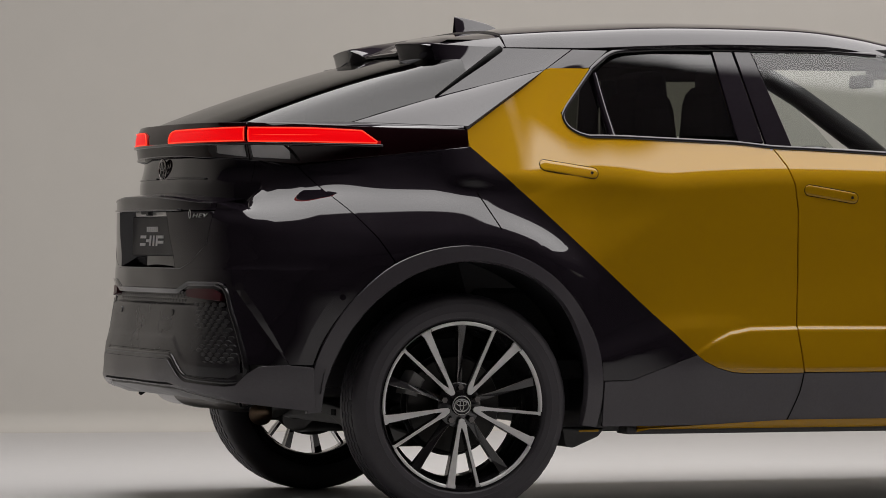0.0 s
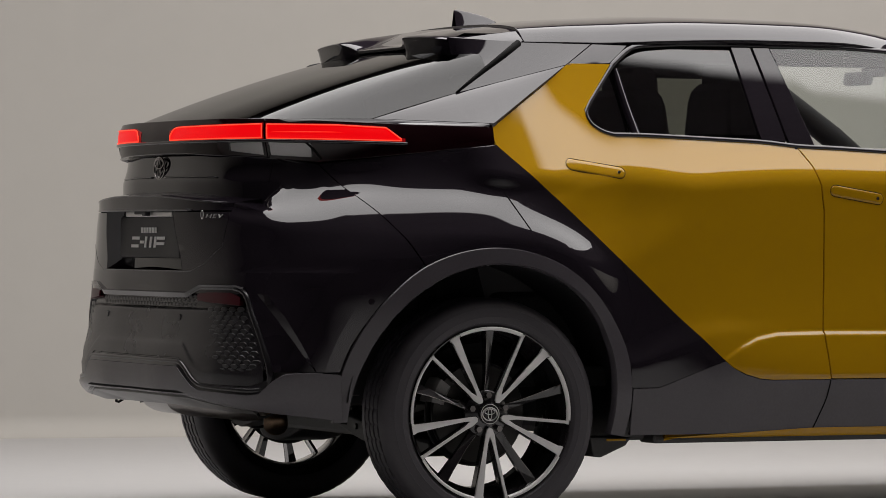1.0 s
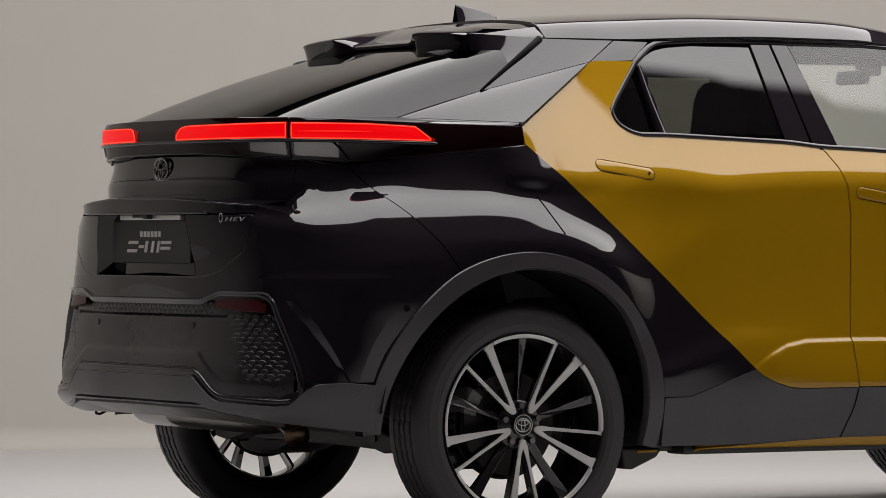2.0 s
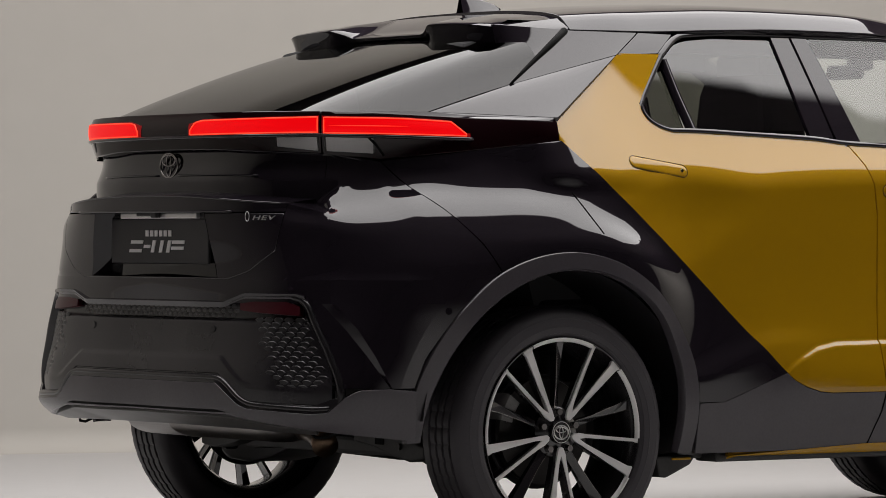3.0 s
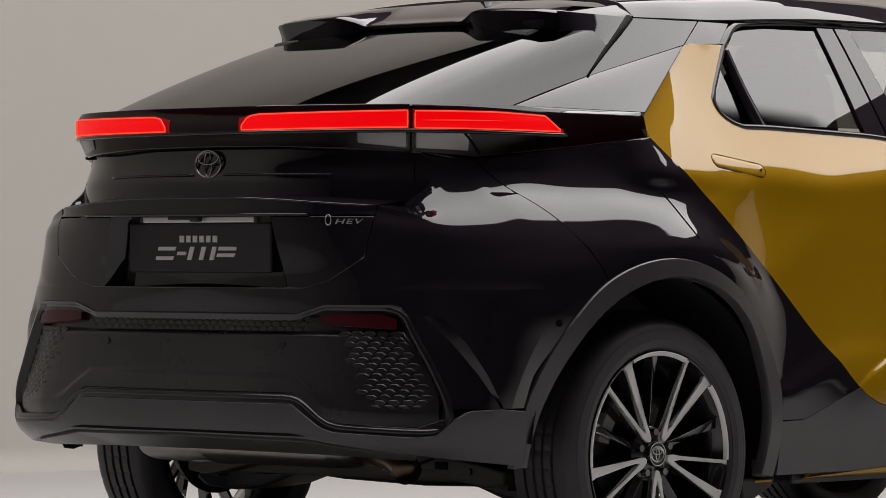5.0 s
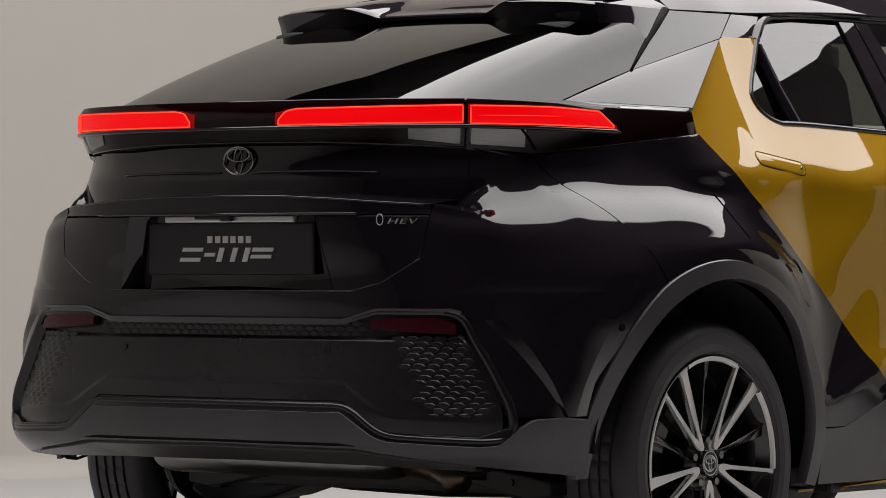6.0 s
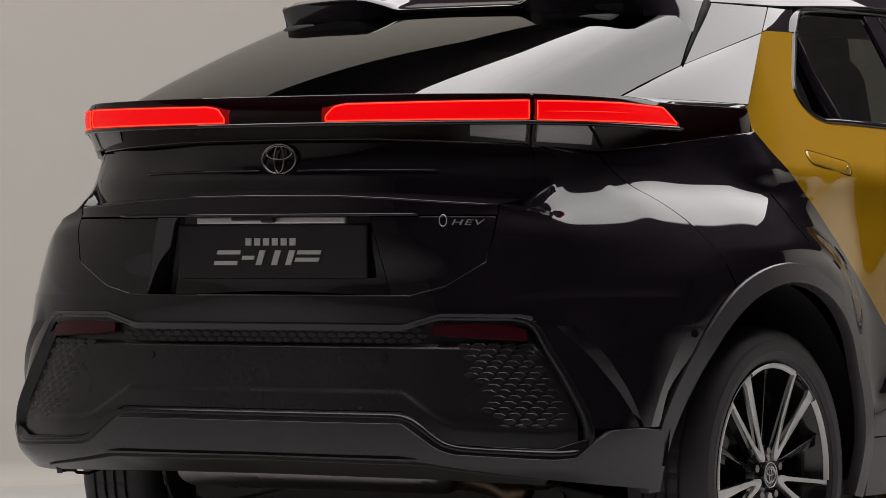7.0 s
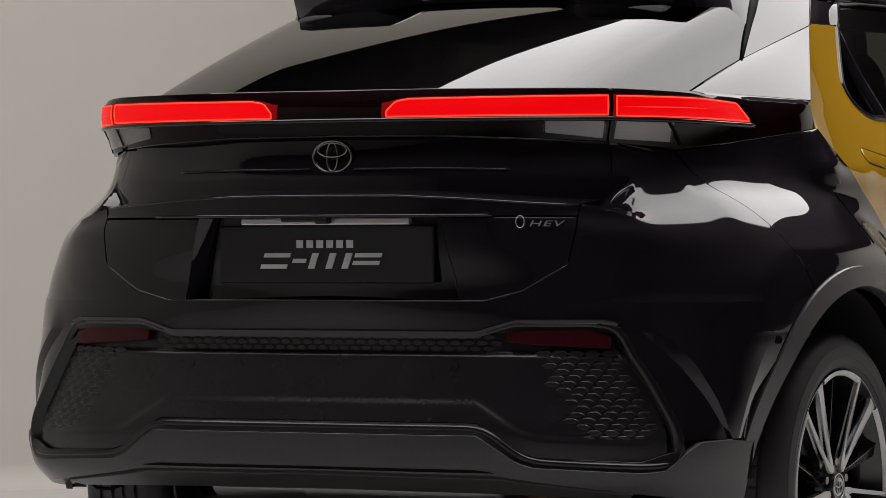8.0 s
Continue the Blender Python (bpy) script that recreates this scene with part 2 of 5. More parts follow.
# ---------------------------------------------------------------- studio
def floor_and_wall():
    # plan of the backdrop wall: a long curve round the far side of the car
    # The first two points carry it out of view, added for reflections.
    plan = [(10.0, 14.6), (4.5, 15.0), (-0.4, 13.5), (-2.4, 9.5), (-3.9, 5.0), (-4.9, 2.0), (-5.3, 0.0), (-5.6, -3.0), (-5.6, -8.0), (-4.0, -15.0)]
    k = [i / (len(plan) - 1) for i in range(len(plan))]
    us = np.linspace(0, 1, 140)
    px, py = blend(us, list(zip(k, [p[0] for p in plan]))), blend(us, list(zip(k, [p[1] for p in plan])))
    tx, ty = np.gradient(px), np.gradient(py)
    ln = np.hypot(tx, ty)
    nx, ny = ty / ln, -tx / ln          # away from the car
    away = np.sign(nx * (px - 1) + ny * (py - 0))
    nx, ny = nx * away, ny * away
    prof = [(0.0, 0.0)] + [(0.10 * math.sin(a), 0.10 - 0.10 * math.cos(a)) for a in np.linspace(0.1, math.pi / 2, 14)] + [(0.10, 1.5), (0.10, 3.2), (0.10, 4.9), (0.18, 4.9), (0.18, 0.0)]
    grid = [[(px[i] + nx[i] * d, py[i] + ny[i] * d, h) for i in range(len(us))] for d, h in prof]
    me = sheet_mesh("wall", [grid], gap=0, edges=False)
    me.set_sharp_from_angle(angle=radians(50))
    me.materials.append(CYC)
    tagged(new("wall_backdrop", me), "warm grey seamless curved studio wall", "wall", kind="structure")
    me = box_mesh("floor", (40, 51, 0.15), (10.5, 1, -0.075), 0)
    me.materials.append(FLOOR)
    tagged(new("floor", me), "pale grey painted studio floor", "floor", kind="structure")
    # Walls and ceiling added out of view: dull reflections and a little fill.
    ring = [(-9.0, -24.0), (30.0, -24.0), (30.0, 26.0), (-9.0, 26.0), (-9.0, -24.0)]
    for i, (a, b) in enumerate(zip(ring[:-1], ring[1:])):
        cx, cy = (a[0] + b[0]) / 2, (a[1] + b[1]) / 2
        ln = math.hypot(b[0] - a[0], b[1] - a[1])
        me = box_mesh("wall_unseen", (ln - 0.1, 0.1, 7.5), (cx, cy, 3.75), 0, (0, 0, math.degrees(math.atan2(b[1] - a[1], b[0] - a[0]))))
        me.materials.append(ROOM_FILL)
        tagged(new(f"wall_unseen_{i + 1}", me), "unseen plain room wall, added to bounce fill", "wall", kind="structure")
    me = box_mesh("ceiling", (44, 56, 0.1), (10, 1, 7.56), 0)
    me.materials.append(ROOM_FILL)
    tagged(new("ceiling", me), "unseen plain ceiling, added to close the room and bounce fill", "ceiling", kind="structure")


floor_and_wall()

# ---------------------------------------------------------------- body surface
# Each level is a plan curve at one height: tail at x = 0, 0.2, 0.4, 0.58; two corner points; half widths along the side.
TAIL_X = (0.0, 0.2, 0.4, 0.58)
SIDE_Y = (-0.22, 0.0, 0.25, 0.5, 0.8, 1.15, 1.6, 2.1, 2.64)
LEVELS = []


def level(z, tail, c1, c2, side):
    nose = float(blend(z, [(0.2, 3.36), (0.45, 3.50), (0.7, 3.52), (0.9, 3.42), (1.1, 3.2), (1.5, 2.9)]))
    w = side[-1]
    pts = list(zip(TAIL_X, tail)) + [c1, c2] + list(zip(side, SIDE_Y)) + [(w - 0.015, 3.0), (w * 0.86, nose - 0.2), (w * 0.5, nose - 0.04), (0, nose)]
    LEVELS.append((z, pts))


level(0.20, (-.66, -.66, -.655, -.63), (.73, -.57), (.82, -.44), (.85, .86, .865, .865, .865, .865, .865, .865, .86))
level(0.33, (-.735, -.735, -.73, -.705), (.765, -.63), (.848, -.465), (.872, .885, .888, .885, .885, .885, .885, .885, .88))
level(0.40, (-.818, -.818, -.803, -.774), (.797, -.69), (.872, -.48), (.89, .90, .90, .893, .900, .905, .90, .90, .895))
level(0.48, (-.822, -.822, -.809, -.783), (.818, -.68), (.885, -.48), (.90, .908, .91, .904, .906, .902, .898, .90, .905))
level(0.57, (-.80, -.80, -.79, -.765), (.805, -.665), (.895, -.475), (.908, .918, .918, .912, .901, .892, .89, .90, .91))
level(0.63, (-.79, -.79, -.78, -.755), (.795, -.66), (.90, -.47), (.914, .924, .92, .900, .888, .887, .887, .893, .91))
level(0.70, (-.785, -.785, -.772, -.745), (.782, -.65), (.905, -.465), (.922, .932, .926, .891, .882, .881, .881, .885, .91))
level(0.79, (-.79, -.785, -.768, -.735), (.762, -.645), (.90, -.46), (.926, .938, .932, .887, .878, .877, .877, .885, .915))
level(0.87, (-.80, -.795, -.774, -.73), (.742, -.642), (.876, -.450), (.913, .932, .931, .885, .877, .876, .876, .885, .90))
level(0.90, (-.802, -.797, -.775, -.728), (.736, -.644), (.864, -.445), (.897, .917, .923, .884, .8765, .8755, .8755, .884, .89))
level(0.93, (-.803, -.798, -.776, -.722), (.724, -.637), (.847, -.437), (.880, .900, .900, .883, .876, .875, .875, .88, .875))
level(0.96, (-.804, -.799, -.777, -.71), (.70, -.60), (.824, -.425), (.858, .879, .877, .882, .8755, .8745, .8745, .872, .855))
level(0.992, (-.806, -.801, -.778, -.69), (.70, -.555), (.793, -.405), (.828, .850, .868, .880, .874, .873, .872, .865, .835))
level(1.012, (-.740, -.736, -.71, -.645), (.70, -.525), (.772, -.386), (.809, .833, .864, .8705, .874, .8745, .868, .852, .81))
level(1.06, (-.722, -.719, -.692, -.615), (.70, -.508), (.754, -.352), (.788, .817, .836, .847, .851, .850, .843, .83, .78))
level(1.09, (-.715, -.711, -.685, -.605), (.70, -.495), (.759, -.338), (.780, .812, .816, .830, .834, .834, .827, .812, .762))
level(1.13, (-.71, -.706, -.68, -.610), (.705, -.485), (.756, -.325), (.774, .810, .790, .807, .812, .812, .805, .79, .74))
level(1.17, (-.71, -.706, -.68, -.615), (.714, -.492), (.758, -.315), (.766, .807, .766, .783, .790, .790, .783, .765, .715))
level(1.21, (-.70, -.696, -.67, -.61), (.708, -.488), (.745, -.30), (.752, .796, .745, .763, .763, .763, .757, .735, .69))
level(1.26, (-.66, -.66, -.64, -.58), (.66, -.40), (.70, -.25), (.72, .768, .724, .730, .730, .730, .725, .705, .665))
level(1.32, (-.60, -.60, -.58, -.54), (.62, -.36), (.66, -.22), (.69, .715, .702, .693, .691, .691, .688, .67, .64))
level(1.39, (-.5, -.5, -.5, -.48), (.59, -.30), (.62, -.2), (.65, .67, .664, .657, .656, .656, .653, .64, .61))
level(1.46, (-.4, -.4, -.4, -.38), (.54, -.25), (.57, -.18), (.60, .622, .62, .617, .618, .620, .617, .60, .57))
level(1.52, (-.3, -.3, -.3, -.28), (.48, -.2), (.51, -.15), (.545, .565, .567, .567, .57, .575, .57, .55, .52))


def blur(a, sigma, axis):
    k = np.exp(-0.5 * (np.arange(-int(3 * sigma) - 1, int(3 * sigma) + 2) / sigma) ** 2)
    k /= k.sum()
    p = len(k) // 2
    pad = [(p, p) if i == axis else (0, 0) for i in range(a.ndim)]
    b = np.pad(a, pad, mode="reflect", reflect_type="odd")
    return np.apply_along_axis(lambda r: np.convolve(r, k, mode="valid"), axis, b)


def body_net():
    zs = np.array([lv[0] for lv in LEVELS])
    P = np.array([lv[1] for lv in LEVELS])                   # levels x stations x 2
    # station parameter: chord length of a middle level
    mid = P[8]
    s = np.concatenate([[0], np.cumsum(np.hypot(*np.diff(mid, axis=0).T))])
    U = np.arange(0, s[-1], 0.008)
    Z = np.arange(zs[0], zs[-1] + 1e-6, 0.004)
    A = np.zeros((len(zs), len(U), 2))
    for i in range(len(zs)):
        for k in range(2):
            A[i, :, k] = blend(U, list(zip(s, P[i, :, k])))
    B = np.zeros((len(Z), len(U), 2))
    for k in range(2):
        for j in range(len(U)):
            B[:, j, k] = blend(Z, list(zip(zs, A[:, j, k])))
    # the haunch runs down round the wheel arch ahead of the axle
    for j in range(len(U)):
        y = B[100, j, 1]
        if 0 < y < 0.75 and B[100, j, 0] > 0.5:
            d = 0.53 - math.sqrt(0.53**2 - min(y, 0.44) ** 2)
            d *= 1 - max(0.0, min(1.0, (y - 0.46) / 0.26))
            eff = np.interp(Z, [0.2, 0.55 - 0.35 * d, 0.87 - d, 1.0 - 0.8 * d, 1.09 - 0.1 * d, 1.6], [0.2, 0.55, 0.87, 1.0, 1.09, 1.6])
            for k in range(2):
                B[:, j, k] = np.interp(eff, Z, B[:, j, k])
    back = np.concatenate([B[:, 40:0:-1] * [-1, 1], B], axis=1)  # carry the curve across the middle before smoothing
    back = blur(blur(back, 4.0, 1), 1.9, 0)
    return Z, U, back[:, 40:]


NET_Z, NET_U, NET = body_net()


def section(z):
    """The smooth plan curve at height z."""
    f = np.clip((z - NET_Z[0]) / (NET_Z[1] - NET_Z[0]), 0, len(NET_Z) - 1.001)
    i = int(f)
    return NET[i] * (1 - f + i) + NET[i + 1] * (f - i)


N_SIDE = int(np.searchsorted(NET_U, 0.55))


RIDGE = [(0.70, 0.47), (0.77, 0.498), (0.82, 0.532), (0.88, 0.560), (0.95, 0.573), (1.12, 0.576), (2.2, 0.57)]


def ridge(y, z):
    """The crisp ledge low on the doors, and the turned-in flange behind the rear arch."""
    top = float(line(y, RIDGE))
    keep = min(1.0, max(0.0, (y - 0.74) / 0.10)) * min(1.0, max(0.0, (z - 0.40) / 0.05))
    t = min(1.0, max(0.0, (top + 0.009 - z) / 0.013))
    out = 0.012 * keep * t * t * (3 - 2 * t)
    if y < -0.2 and z > 0.36:
        r, a = math.hypot(y, z - 0.345), math.degrees(math.atan2(z - 0.345, y))
        if a > 144 and r < 0.540:
            out -= 0.020 * (0.540 - r) / 0.055 * min(1.0, (a - 144) / 12)
    return out


# the upswept pillar and the shoulder behind the handle: one smooth sheet that leans in evenly
PILLAR_X = [(-0.1, 0.812), (0.0, 0.797), (0.05, 0.789), (0.15, 0.773), (0.25, 0.763), (0.35, 0.760), (0.5, 0.765), (0.7, 0.775), (1.1, 0.785), (1.7, 0.780)]

PILLAR_FINE = np.linspace(-0.1, 1.7, 181)


def pillar_sheet(y, z):
    lean = -0.44 - 0.13 * ease(y, 0.05, 0.30)
    return np.interp(y, PILLAR_FINE, blend(PILLAR_FINE, PILLAR_X)) + lean * (z - 1.2) + 0.30 * (z - 1.2) ** 2


def ease(v, a, b):
    t = np.clip((v - a) / (b - a), 0, 1)
    return t * t * (3 - 2 * t)


def on_side(y, z):
    """Points of the side at (y, z)."""
    y, z = np.broadcast_arrays(np.asarray(y, float), np.asarray(z, float))
    out = np.zeros(y.shape + (3,))
    flank = np.zeros(y.shape)
    for idx in np.ndindex(y.shape[0]):
        for jdx in range(y.shape[1]):
            c = section(z[idx][jdx])[N_SIDE:]
            n = int(np.argmax(c[:, 1]))
            out[idx][jdx] = (np.interp(y[idx][jdx], c[:n, 1], c[:n, 0]) + ridge(y[idx][jdx], z[idx][jdx]), y[idx][jdx], z[idx][jdx])
            d = min(max(z[idx][jdx] - 0.955, -0.05), 0.05)
            c = section(min(z[idx][jdx], 0.905) + (0.05 - (d - 0.05) ** 2 / 0.2 if d > -0.05 else 0))[N_SIDE:]
            n = int(np.argmax(c[:, 1]))
            flank[idx][jdx] = np.interp(y[idx][jdx], c[:n, 1], c[:n, 0])
    lift = 0.05 * ease(y, 0.22, 0.40)
    w = ease(z - lift, 0.99, 1.07) * ease(y, -0.08, 0.09) * (1 - ease(y, 0.40, 0.66))
    old = out[..., 0] * (1 - w) + pillar_sheet(y, z) * w
    # the shoulder: upright flank below, leaning sheet above, a soft edge between
    lean = pillar_sheet(y, z)
    h = np.clip(0.022 - np.abs(flank - lean), 0, None) / 0.022
    edge = np.minimum(flank, lean) - h * h * 0.022 / 4
    v = ease(z, 0.86, 0.96) * ease(y, 0.15, 0.40) * (1 - ease(z, 1.19, 1.29) * ease(y, 0.40, 0.66)) * (1 - ease(y, 1.65, 2.0))
    out[..., 0] = old * (1 - v) + edge * v
    return out


def on_tail(x, z, out_by=0.0):
    """Points of the tail at (x, z), x up to about 0.75."""
    x, z = np.broadcast_arrays(np.asarray(x, float), np.asarray(z, float))
    out = np.zeros(x.shape + (3,))
    for i in range(x.shape[0]):
        for j in range(x.shape[1]):
            c = section(z[i, j])
            n = int(np.argmax(c[:, 0] > 0.8)) or len(c) // 3
            out[i, j] = (x[i, j], np.interp(abs(x[i, j]), c[:n, 0], c[:n, 1]) - out_by, z[i, j])
    return out


def on_corner(a, z, out_by=0.0):
    """Points at the angle a (degrees, 0 straight back, 90 to the side) round the rear axle's middle."""
    a, z = np.broadcast_arrays(np.asarray(a, float), np.asarray(z, float))
    out = np.zeros(a.shape + (3,))
    for i in range(a.shape[0]):
        for j in range(a.shape[1]):
            c = section(z[i, j])
            ang = np.degrees(np.arctan2(c[:, 0], -c[:, 1]))
            n = int(np.argmax(ang > 140)) or len(c)
            r = np.interp(abs(a[i, j]), ang[:n], np.hypot(c[:n, 0], c[:n, 1])) + out_by
            w = math.radians(a[i, j])
            out[i, j] = (r * math.sin(w), -r * math.cos(w), z[i, j])
    return out


def rows_between(z0, z1, knots, step=0.02):
    ks = sorted({z0, z1, *[k for k in knots if z0 < k < z1]})
    out = []
    for a, b in zip(ks[:-1], ks[1:]):
        n = max(1, int(round((b - a) / step)))
        out += [a + (b - a) * i / n for i in range(n)]
    return np.array(out + [z1])


def strip(left, right, cols, surface, step=0.02, z0=None, z1=None):
    """A grid between two edges, each a list of (z, along), lifted on to a surface."""
    z0 = max(left[0][0], right[0][0]) if z0 is None else z0
    z1 = min(left[-1][0], right[-1][0]) if z1 is None else z1
    z = rows_between(z0, z1, [p[0] for p in left] + [p[0] for p in right], step)
    a, b = line(z, left), line(z, right)
    t = np.linspace(0, 1, cols)
    al = a[:, None] * (1 - t) + b[:, None] * t
    return surface(al, np.repeat(z[:, None], cols, 1))


def quad(a, b, c, d, n=14, m=14, bulge=0.0):
    """A gently crowned four-cornered sheet, a-b along the bottom, d-c along the top."""
    a, b, c, d = (np.array(p, float) for p in (a, b, c, d))
    nrm = np.cross(b - a, d - a)
    nrm /= np.linalg.norm(nrm)
    g = np.zeros((n, m, 3))
    for i in range(n):
        for j in range(m):
            s, t = j / (m - 1), i / (n - 1)
            g[i, j] = (a * (1 - s) + b * s) * (1 - t) + (d * (1 - s) + c * s) * t + nrm * bulge * 16 * s * (1 - s) * t * (1 - t)
    return g


def ruled(lo, hi, rows=14, cols=30, crown=0.0, crown_dir=(0, 0, 1)):
    """A sheet between two rails of points."""
    def along(pts):
        p = np.array(pts, float)
        s = np.concatenate([[0], np.cumsum(np.linalg.norm(np.diff(p, axis=0), axis=1))])
        u = np.linspace(0, s[-1], cols)
        return np.stack([blend(u, list(zip(s, p[:, k]))) for k in range(3)], 1)
    a, b = along(lo), along(hi)
    t = np.linspace(0, 1, rows)[:, None, None]
    return a[None] * (1 - t) + b[None] * t + np.array(crown_dir) * crown * 4 * t * (1 - t)


def full(right):
    """Rails given for the right half, centre first, carried over to the left."""
    return [(-x, y, z) for x, y, z in right[:0:-1]] + list(right)


# ---------------------------------------------------------------- the car
car = tagged(new("car"), "two-tone sulphur yellow and gloss black compact crossover", "car")
HUB_Z = 0.345


ARCH_R_OUT = [(-10, 0.447), (9, 0.463), (24, 0.477), (40, 0.484), (57, 0.490), (75, 0.492), (91, 0.494), (116, 0.494), (134, 0.487), (150, 0.486), (166, 0.487), (183, 0.488)]
ARCH_R_IN = [(-10, 0.394), (6, 0.403), (28, 0.429), (49, 0.447), (65, 0.448), (86, 0.445), (100, 0.441), (127, 0.432), (155, 0.429), (183, 0.440)]


def arch_point(a, table=ARCH_R_OUT):
    r = float(blend(a, table))
    return r * math.cos(math.radians(a)), HUB_Z + r * math.sin(math.radians(a))


ARCH_FRONT = sorted((arch_point(a)[1], arch_point(a)[0]) for a in np.linspace(-9, 91, 50))
ARCH_BACK = sorted((arch_point(a)[1], arch_point(a)[0]) for a in np.linspace(91, 183, 50))
ARCH_TOP = ARCH_FRONT[-1][0]


def arch_y(z):
    return float(line(z, ARCH_FRONT))


# edges in side view, as (height, distance ahead of the rear axle)
DIAGONAL = [(0.418, 0.55), (0.496, 0.77), (1.145, 0.05), (1.205, 0.05)]
SEAM = [(0.787, -0.226), (0.86, -0.275), (0.93, -0.335), (1.0, -0.402), (1.085, -0.478), (1.115, -0.22), (1.145, 0.05)]
DOOR_GAP = [(0.27, 1.085), (0.36, 1.105), (0.437, 1.13), (0.50, 1.122), (0.57, 1.112), (0.75, 1.122), (0.95, 1.125), (1.03, 1.115), (1.09, 1.095), (1.147, 1.061)]
FRONT_GAP = [(0.27, 2.10), (0.437, 2.14), (0.6, 2.12), (0.9, 2.09), (1.08, 2.02), (1.10, 2.0)]


def quarter_panel():
    zs = [0.416 + (ARCH_TOP - 0.4165) * math.sin(math.pi / 2 * i / 24) for i in range(25)]
    arch_front = [(z, arch_y(z)) for z in zs]
    arch_back = [(z, float(line(z, ARCH_BACK))) for z in zs if z > 0.77]
    a = strip(arch_front, DIAGONAL, 26, on_side, 0.014)
    b = strip(SEAM[:2], arch_back, 14, on_side, 0.01, 0.787, zs[-1])
    c = strip(SEAM, DIAGONAL[1:], 44, on_side, 0.012, zs[-1], 1.145)
    return sheet_mesh("rear_quarter_panel", [a, b, c], gap=0.0)


def arch_moulding(cy, flip, n):
    """A flat wheel-arch band with crisp edges and a return into the arch."""
    angles = np.linspace(-9.5, 182.5, n)
    ro, ri = blend(angles, ARCH_R_OUT), blend(angles, ARCH_R_IN)
    c, s = np.cos(np.radians(angles)), np.sin(np.radians(angles))
    x = np.array([on_side([[r * a]], [[max(HUB_Z + r * b, 0.21)]])[0, 0, 0] for r, a, b in zip(ro, c, s)])
    w = 6
    x = np.convolve(np.pad(x, w, mode="reflect", reflect_type="odd"), np.ones(2 * w + 1) / (2 * w + 1), "valid")
    rows = []
    for t, out in ((1.0, -0.012), (0.995, 0.004), (0.95, 0.0075), (0.5, 0.0075), (0.07, 0.007), (0.0, 0.001), (-0.04, -0.022)):
        r = ri + (ro - ri) * t
        rows.append(np.stack([x + out + 0.004 * (1 - t), cy + (-r * c if flip else r * c), HUB_Z + r * s], 1))
    me = sheet_mesh("wheel_arch", [np.array(rows)], gap=0, edges=False, flip=flip)
    me.set_sharp_from_angle(angle=radians(30))
    return me


both("rear_quarter_panel", quarter_panel(), BLACK, car, "gloss black rear quarter panel")
both("wheel_arch_moulding", arch_moulding(0, False, 100), PLASTIC, car, "dark grey plastic wheel arch")
both("wheel_arch_moulding", arch_moulding(2.64, True, 70), PLASTIC, car, "dark grey plastic wheel arch")

# rear door with its upswept pillar
REAR_DOOR_L = [(0.437, 0.93), (0.441, 0.885), (0.455, 0.835), (0.475, 0.795), (0.496, 0.77), (1.145, 0.05), (1.175, 0.046), (1.205, 0.05), (1.392, 0.349), (1.398, 0.36)]
BELT = [(0.378, 1.255), (0.384, 1.232), (0.393, 1.215), (0.405, 1.204), (0.42, 1.195), (0.437, 1.188), (0.462, 1.182), (0.537, 1.178), (0.962, 1.161), (1.052, 1.150)]


def rear_door_mesh():
    gap = [(z, y - 0.003) for z, y in DOOR_GAP[2:]]
    main = strip(REAR_DOOR_L, gap, 84, on_side, 0.005, 0.437, 1.14)
    pillar = strip(REAR_DOOR_L, [(1.14, 0.378), (1.255, 0.378), (1.398, 0.497)], 30, on_side, 0.008, 1.14, 1.398)
    ys = np.array(sorted({*np.linspace(0.378, 1.052, 40).tolist(), *[p[0] for p in BELT]}))
    top = line(ys, BELT)
    t = np.linspace(0, 1, 8)[:, None]
    under = on_side(np.repeat(ys[None], 8, 0), 1.14 * (1 - t) + top[None] * t)
    return sheet_mesh("rear_door", [main, pillar, under], gap=0)


rear_doors = both("rear_door", rear_door_mesh(), YELLOW, car, "sulphur yellow metallic rear door")
front_doors = both("front_door", sheet_mesh("front_door", [strip(DOOR_GAP[2:], FRONT_GAP[1:-1] + [(1.10, 2.0), (1.115, 1.75), (1.13, 1.45), (1.146, 1.075)], 44, on_side, 0.006)]), YELLOW, car, "sulphur yellow metallic front door")
both("front_wing", sheet_mesh("front_wing", [
    strip(FRONT_GAP[1:], [(0.437, 2.64 - arch_y(0.437)), (0.6, 2.64 - arch_y(0.6)), (0.7, 2.64 - arch_y(0.7)), (0.80, 2.64 - arch_y(0.80)), (0.829, 2.64)], 16, on_side, 0.02, 0.437, 0.829),
    strip(FRONT_GAP, [(0.829, 3.1), (0.95, 3.0), (1.0, 2.85), (1.08, 2.2), (1.10, 2.02)], 30, on_side, 0.02, 0.829, 1.095)], gap=0), YELLOW, car, "sulphur yellow front wing")

# sill cladding, with the thin yellow strip under it
SILL_TOP = [(0.466, 0.416), (0.55, 0.418), (0.77, 0.496), (0.795, 0.475), (0.835, 0.455), (0.885, 0.441), (0.93, 0.437), (2.14, 0.437), (2.18, 0.43)]


def sill(y0, y1, n):
    ys = np.linspace(y0, y1, n)
    ys = np.array(sorted({*ys.tolist(), *[p[0] for p in SILL_TOP if y0 < p[0] < y1]}))
    top = line(ys, SILL_TOP)
    bot = np.full_like(ys, 0.272)
    t = np.linspace(0, 1, 10)[:, None]
    z = bot[None] * (1 - t) + top[None] * t
    y = np.repeat(ys[None], 10, 0)
    return on_side(y, z)


